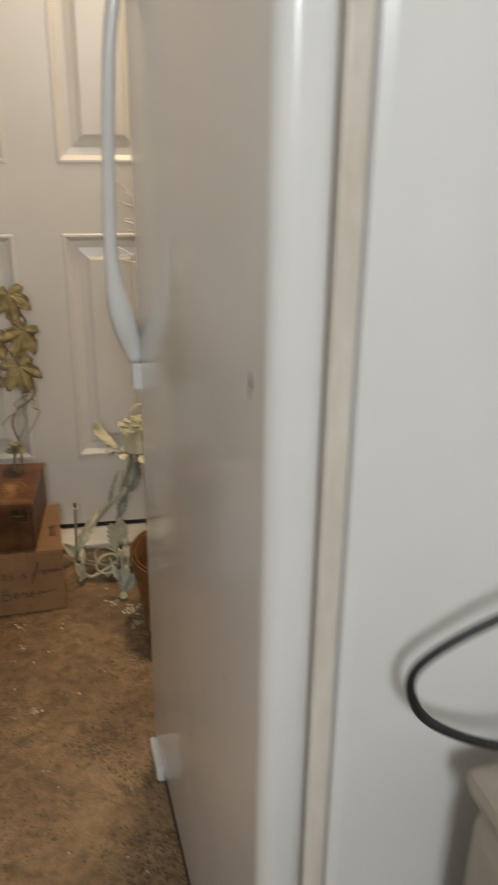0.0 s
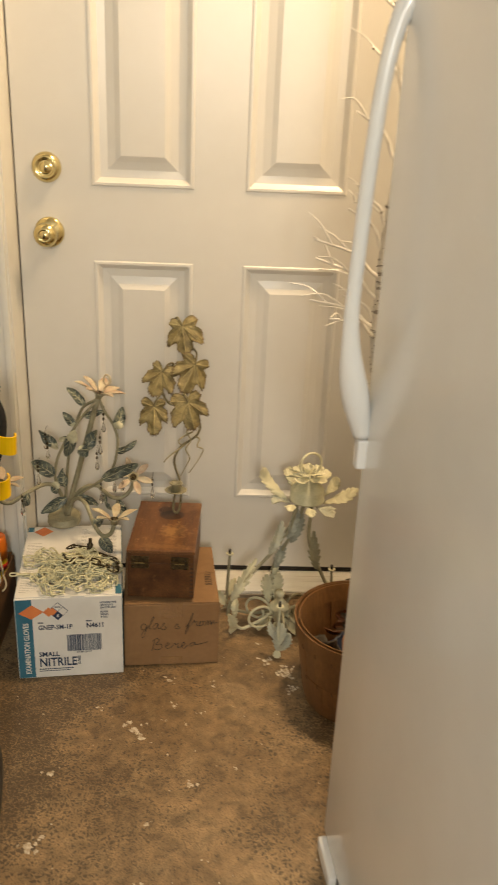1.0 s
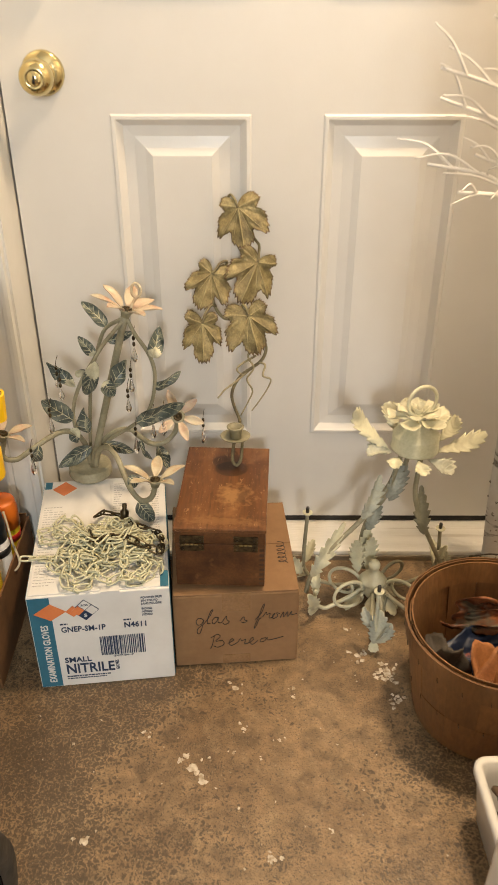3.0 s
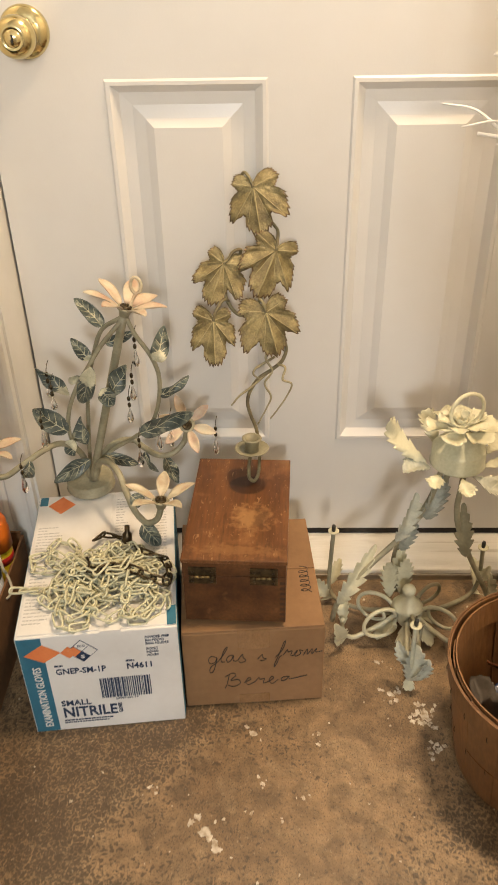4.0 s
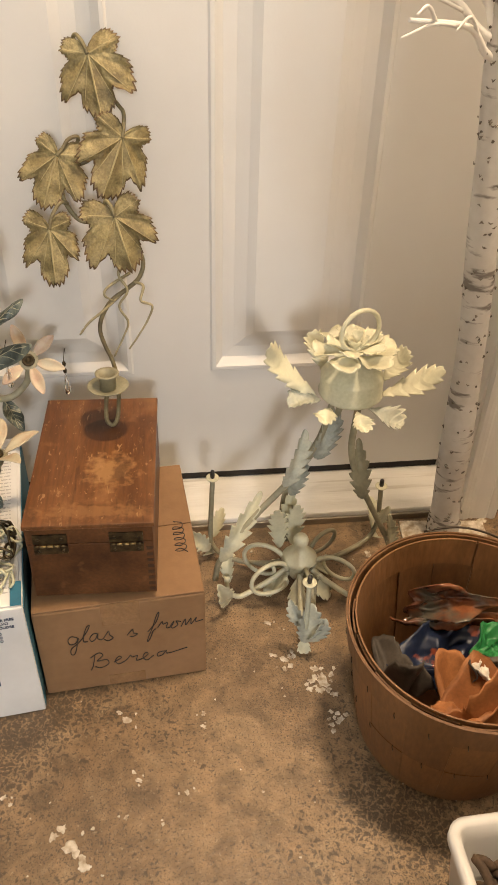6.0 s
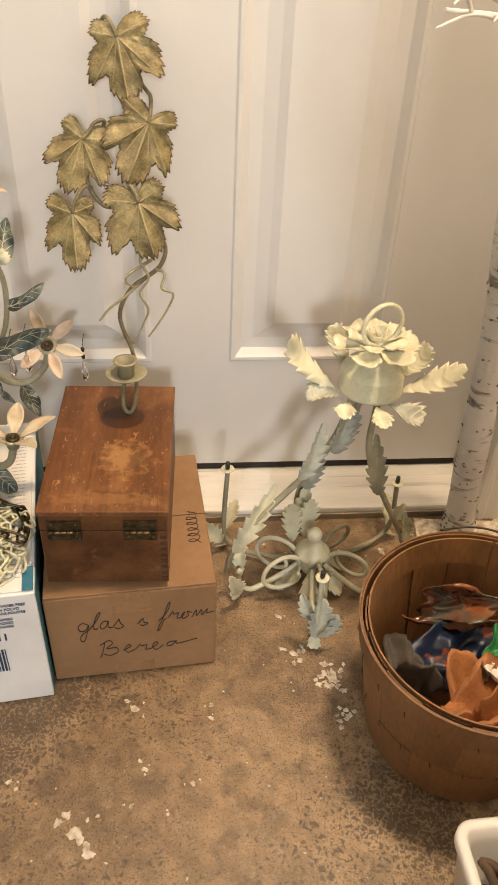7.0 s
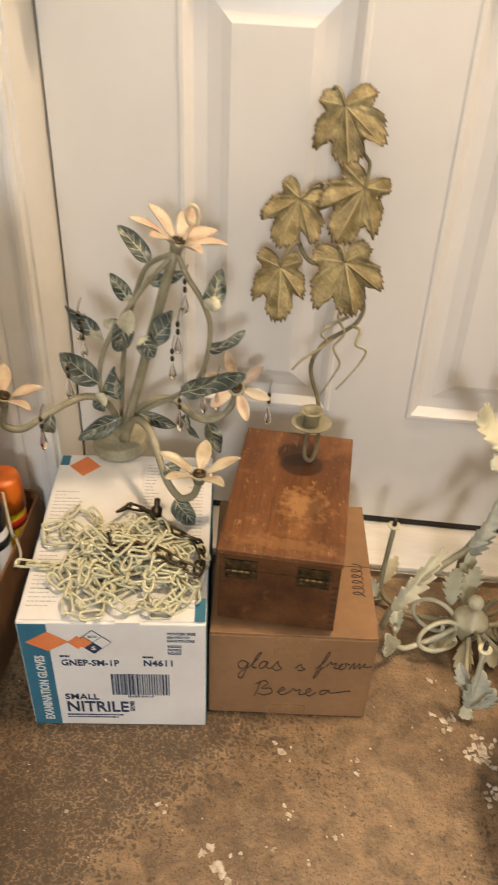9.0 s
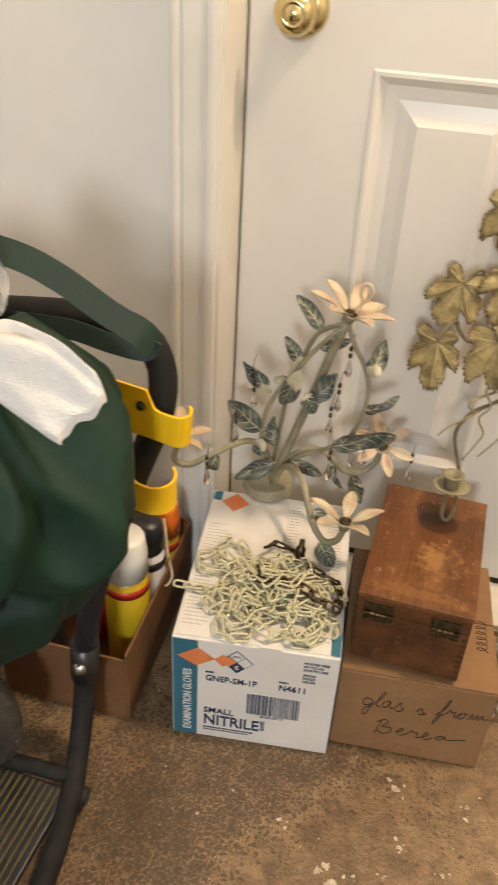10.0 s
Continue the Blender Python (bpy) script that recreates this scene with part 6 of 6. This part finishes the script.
for spot, turn in ((cv(-0.380, -0.905, 0.116), 0), (cv(-0.692, -0.566, 0.116), 84)):
    hub_at = Matrix.Translation(spot) @ pose(0, 0, 0, 0, 0, turn) @ pose(0, 0, 0, 0, 90, 0)
    wheel = part("wheel", lathe([(0.0, -0.016), (0.016, -0.018), (0.020, -0.012), (0.055, -0.008), (0.066, -0.016), (0.068, 0.016), (0.055, 0.008), (0.020, 0.012), (0.016, 0.018), (0.0, 0.016)], 32, hub_at), HUB, cart, "worn dark wheel hub")
    part("tyre", lathe([(0.066, -0.019), (0.082, -0.027), (0.104, -0.024), (0.113, -0.012), (0.115, 0.0), (0.113, 0.012), (0.104, 0.024), (0.082, 0.027), (0.066, 0.019)], 48, hub_at), RUBBER, wheel)
    for j in range(44):
        part("tread", box((0.1115, -0.019, -0.0022), (0.1155, 0.019, 0.0022), 0.0008, hub_at @ Matrix.Rotation(2 * math.pi * j / 44, 4, "Z") @ pose(0, 0, 0, 14 if j % 2 else -14)), RUBBER, wheel)


def clip_bm(left, right, low, high, neck=None, curl=0.011):
    """A yellow strap clip: a plate that narrows to a band, its end bent back in a curl."""
    flat_end = right - curl
    rows = []
    for k in range(25):
        f = k / 24
        s = left + (flat_end + curl * 2.6 - left) * f
        if s <= flat_end:
            x, y, turn = s, 0.0, 0.0
        else:
            turn = (s - flat_end) / curl
            x, y = flat_end + curl * math.sin(turn), curl * (1 - math.cos(turn))
        top = high if neck is None else high - (high - neck[1]) * min(1, max(0, (s - neck[0]) / 0.010)) ** 0.7
        rows.append((x, y, turn, low + 0.004 * math.sin(3 * f), top))
    bm = bmesh.new()
    rings = [[bm.verts.new((x + off * math.sin(turn), y - off * math.cos(turn), z)) for off, z in ((0, a), (0, b), (0.003, b), (0.003, a))] for x, y, turn, a, b in rows]
    for p, q in zip(rings, rings[1:]):
        for k in range(4):
            bm.faces.new((p[k], p[(k + 1) % 4], q[(k + 1) % 4], q[k]))
    bm.faces.new(rings[0][::-1])
    bm.faces.new(rings[-1])
    bmesh.ops.recalc_face_normals(bm, faces=bm.faces)
    return bm


clip_at = Matrix.Translation(cv(-0.415, -0.506, 0.568)) @ pose(0, 0, 0, 4, 5, -6)
bmc = clip_bm(-0.060, 0.040, 0.002, 0.064, (0.0, 0.042))
bmesh.ops.transform(bmc, matrix=clip_at, verts=bmc.verts)
clip = part("strap_clip", bmc, YPLASTIC, cart, "bright yellow plastic clip")
part("rivet", lathe([(0, 0), (0.0052, 0), (0.0045, 0.003), (0, 0.004)], 14, clip_at @ pose(-0.006, -0.003, 0.044, 90)), BLACKP, clip, "dark rivet")
bmc = clip_bm(-0.020, 0.036, 0.0, 0.056, (-0.004, 0.044), 0.020)
bmesh.ops.transform(bmc, matrix=Matrix.Translation(cv(-0.432, -0.508, 0.474)) @ pose(0, 0, 0, 6, 4, -10), verts=bmc.verts)
part("strap_clip", bmc, YPLASTIC, cart, "bright yellow plastic clip")


def green_bag():
    """A slack nylon bag hanging over the cart, with webbing handles."""
    o = Vector((-0.60, -0.625, 0.20))
    g = thing("green_bag", Matrix.Translation(o), "slack dark green nylon bag with webbing straps, hung on the cart", "bag")
    bm = bmesh.new()
    n, rings = 150, 90
    grid = []
    for i in range(rings + 1):
        f = i / rings
        z = 0.085 + 0.460 * f
        grow = 0.22 + 0.78 * math.sin(math.pi * 0.5 * f / 0.64) ** 1.5 if f < 0.64 else 1.0 - 0.50 * ((f - 0.64) / 0.36) ** 2.4
        row = []
        for k in range(n):
            a = 2 * math.pi * k / n
            ca, sa = math.cos(a), math.sin(a)
            crease = noise.noise(Vector((1.3 * ca + 3, 1.3 * sa, 2.4 * f)))
            slack = noise.noise(Vector((2.6 * ca + 1.2 * f, 2.6 * sa + 5, 3.4 * f + 4)))
            pull = math.exp(-((f - 0.60 + 0.10 * ca - 0.03 * math.sin(4 * a)) / 0.035) ** 2) + 0.8 * math.exp(-((f - 0.33 - 0.22 * ca) / 0.03) ** 2)
            fold = 0.44 * (0.26 - abs(crease)) + 0.24 * (0.26 - abs(slack)) - 0.10 * pull + 0.035 * (1 - abs(math.sin(1.5 * a + 3.5 * f)) ** 0.6)
            rx, ry = 0.205 * grow * (1 + fold), 0.118 * grow * (1 + fold)
            row.append(bm.verts.new((rx * abs(ca) ** 0.8 * (1 if ca > 0 else -1) + 0.03 * (f - 0.4) - 0.005, ry * abs(sa) ** 0.8 * (1 if sa > 0 else -1), z + 0.022 * math.sin(3 * a + 1) * f + 0.025 * f * (-ca))))
        grid.append(row)
    for p, q in zip(grid, grid[1:]):
        for k in range(n):
            bm.faces.new((p[k], p[(k + 1) % n], q[(k + 1) % n], q[k])).smooth = True
    bm.faces.new(grid[0][::-1])
    bm.faces.new(grid[-1])
    part("body", bm, FABRIC, g)

    def ribbon(name, pts, width, normal, thick=0.0022):
        run = spline(pts, 8)
        bm = bmesh.new()
        rows = []
        for i, p in enumerate(run):
            d = (run[min(i + 1, len(run) - 1)] - run[max(i - 1, 0)]).normalized()
            side = d.cross(Vector(normal)).normalized() * width * 0.5
            up = side.cross(d).normalized() * thick
            rows.append([bm.verts.new(q) for q in (p + side, p - side, p - side + up, p + side + up)])
        for a, b in zip(rows, rows[1:]):
            for k in range(4):
                bm.faces.new((a[k], a[(k + 1) % 4], b[(k + 1) % 4], b[k]))
        bm.faces.new(rows[0][::-1])
        bm.faces.new(rows[-1])
        bmesh.ops.recalc_face_normals(bm, faces=bm.faces)
        part(name, bm, STRAP, g, "dark green webbing strap")

    for run, width, normal in (([(-0.560, -0.590, 0.795), (-0.493, -0.585, 0.784), (-0.455, -0.582, 0.768), (-0.417, -0.580, 0.744), (-0.390, -0.578, 0.729), (-0.379, -0.572, 0.716)], 0.023, (0.2, -0.75, 0.6)),
                               ([(-0.380, -0.572, 0.722), (-0.388, -0.570, 0.708), (-0.418, -0.572, 0.711), (-0.454, -0.576, 0.720), (-0.500, -0.585, 0.724)], 0.017, (0.2, -0.9, 0.35))):
        ribbon("strap", [Vector(q) - o for q in run], width, normal)
    return g


green_bag()


def towel():
    TERRY = material("white_terry_cloth", [(0.66, 0.65, 0.63), (0.78, 0.77, 0.75)], 30.0, rough=0.95, bump=1.0, bump_scale=500, fine=0.15, sheen=0.5)
    bm = bmesh.new()
    nx, ny = 34, 26
    lay = []
    for s in (0, 1):
        grid = []
        for i in range(nx + 1):
            row = []
            for j in range(ny + 1):
                u, v = i / nx, j / ny
                x, y = -0.24 + 0.225 * u, -0.02 - 0.046 * v
                z = -0.010 - 0.020 * v ** 1.6 - 0.055 * max(0, u - 0.45) + 0.012 * math.sin(9 * u + 3 * v) * (0.4 + v) + 0.010 * noise.noise(Vector((5 * u, 5 * v, 2)))
                row.append(bm.verts.new((x + 0.015 * math.sin(5 * v), y - 0.016 * math.sin(7 * u), z - s * 0.008)))
            grid.append(row)
        lay.append(grid)
    for s, g in enumerate(lay):
        for i in range(nx):
            for j in range(ny):
                f = (g[i][j], g[i + 1][j], g[i + 1][j + 1], g[i][j + 1])
                bm.faces.new(f[::-1] if s == 0 else f).smooth = True
    a, b = lay
    for i in range(nx):
        bm.faces.new((a[i][0], a[i + 1][0], b[i + 1][0], b[i][0]))
        bm.faces.new((a[i + 1][ny], a[i][ny], b[i][ny], b[i + 1][ny]))
    for j in range(ny):
        bm.faces.new((a[0][j + 1], a[0][j], b[0][j], b[0][j + 1]))
        bm.faces.new((a[nx][j], a[nx][j + 1], b[nx][j + 1], b[nx][j]))
    bmesh.ops.recalc_face_normals(bm, faces=bm.faces)
    solid("towel", bm, TERRY, "white terry cloth draped over the green bag", "towel", m=pose(-0.388, -0.645, 0.790, 14, -8))


towel()
CLEAR = bpy.data.materials.new("clear_plastic_film")
CLEAR.use_nodes = True
bs = CLEAR.node_tree.nodes["Principled BSDF"]
bs.inputs["Base Color"].default_value = (0.92, 0.92, 0.92, 1)
bs.inputs["Roughness"].default_value, bs.inputs["Transmission Weight"].default_value, bs.inputs["IOR"].default_value = 0.18, 0.85, 1.15
solid("plastic_bag", shard(0.055, 0.05, 21, 0.0015, 0.8, 3, 0.2), CLEAR, "crumpled clear plastic bag on the green bag", "plastic bag", m=pose(-0.548, -0.63, 0.765, 55, 20, 30))

# ---- beside the refrigerator ----
solid("black_cord", tube([(0.545, -1.640, 0.812), (0.490, -1.632, 0.797), (0.428, -1.624, 0.765), (0.388, -1.622, 0.735), (0.3845, -1.624, 0.708), (0.404, -1.630, 0.682), (0.456, -1.640, 0.662), (0.535, -1.650, 0.652), (0.62, -1.66, 0.62)], 0.0042, 10, 8),
      BLACKP, "loop of black cord hanging beside the refrigerator", "cord")
grey = material("grey_beige_plastic", [(0.30, 0.26, 0.21), (0.38, 0.34, 0.28)], 12.0, rough=0.45, fine=0.1)
vac = thing("plastic_case", pose(0.452, -1.745, 0, 0, 0, 4), "grey-beige plastic case standing beside the refrigerator", "case")
part("shell", box((0, -0.12, 0.0), (0.40, 0.12, 0.600), 0.03), grey, vac)
part("lid", box((-0.004, -0.124, 0.602), (0.404, 0.124, 0.627), 0.012), grey, vac)

# ---- paint spots on the floor ----
rngc = random.Random(17)
chips = bmesh.new()


def chip(x, y, r, ragged=0.5):
    n = 13
    a0 = rngc.uniform(0, 6.28)
    sx = rngc.uniform(0.55, 1.0)
    ring = []
    for k in range(n):
        a = 2 * math.pi * k / n
        rr = r * (1.1 - 1.3 * ragged * rngc.random())
        u, v = rr * math.cos(a), rr * sx * math.sin(a)
        ring.append((x + u * math.cos(a0) - v * math.sin(a0), y + u * math.sin(a0) + v * math.cos(a0)))
    high = rngc.uniform(0.0006, 0.0013)
    top = [chips.verts.new((x + (px - x) * 0.85, y + (py - y) * 0.85, high)) for px, py in ring]
    low = [chips.verts.new((px, py, 0.0002)) for px, py in ring]
    chips.faces.new(top)
    for k in range(n):
        chips.faces.new((low[k], low[(k + 1) % n], top[(k + 1) % n], top[k]))


for x, y, r, count in ((-0.147, -0.598, 0.016, 12), (-0.086, -0.439, 0.010, 4), (-0.012, -0.545, 0.007, 3), (0.013, -0.458, 0.006, 3), (0.131, -0.365, 0.011, 9), (0.180, -0.405, 0.015, 22), (-0.070, -0.524, 0.008, 3),
                       (-0.085, -0.570, 0.006, 3), (-0.231, -0.530, 0.008, 3), (0.118, -0.300, 0.008, 3), (0.192, -0.467, 0.010, 10), (-0.042, -0.581, 0.004, 2), (-0.030, -0.742, 0.011, 4), (-0.295, -0.716, 0.011, 4),
                       (-0.103, -0.834, 0.007, 3), (-0.301, -0.882, 0.016, 8), (0.503, -0.121, 0.012, 2), (0.295, -0.18, 0.012, 4), (0.015, -0.44, 0.006, 2), (0.06, -0.70, 0.006, 3)):
    for k in range(count):
        s = 0 if k == 0 else r * 1.5
        chip(x + rngc.uniform(-s, s), y + rngc.uniform(-s, s), r * (0.8 if k == 0 else rngc.uniform(0.2, 0.5)))
for k in range(170):
    chip(rngc.uniform(-0.75, 0.5), rngc.uniform(-1.5, -0.12), 0.0012 + 0.0028 * rngc.random() ** 3)
solid("paint_spot", chips, CHIP, "scattered white paint spots on the concrete", "paint spots", "stuff")
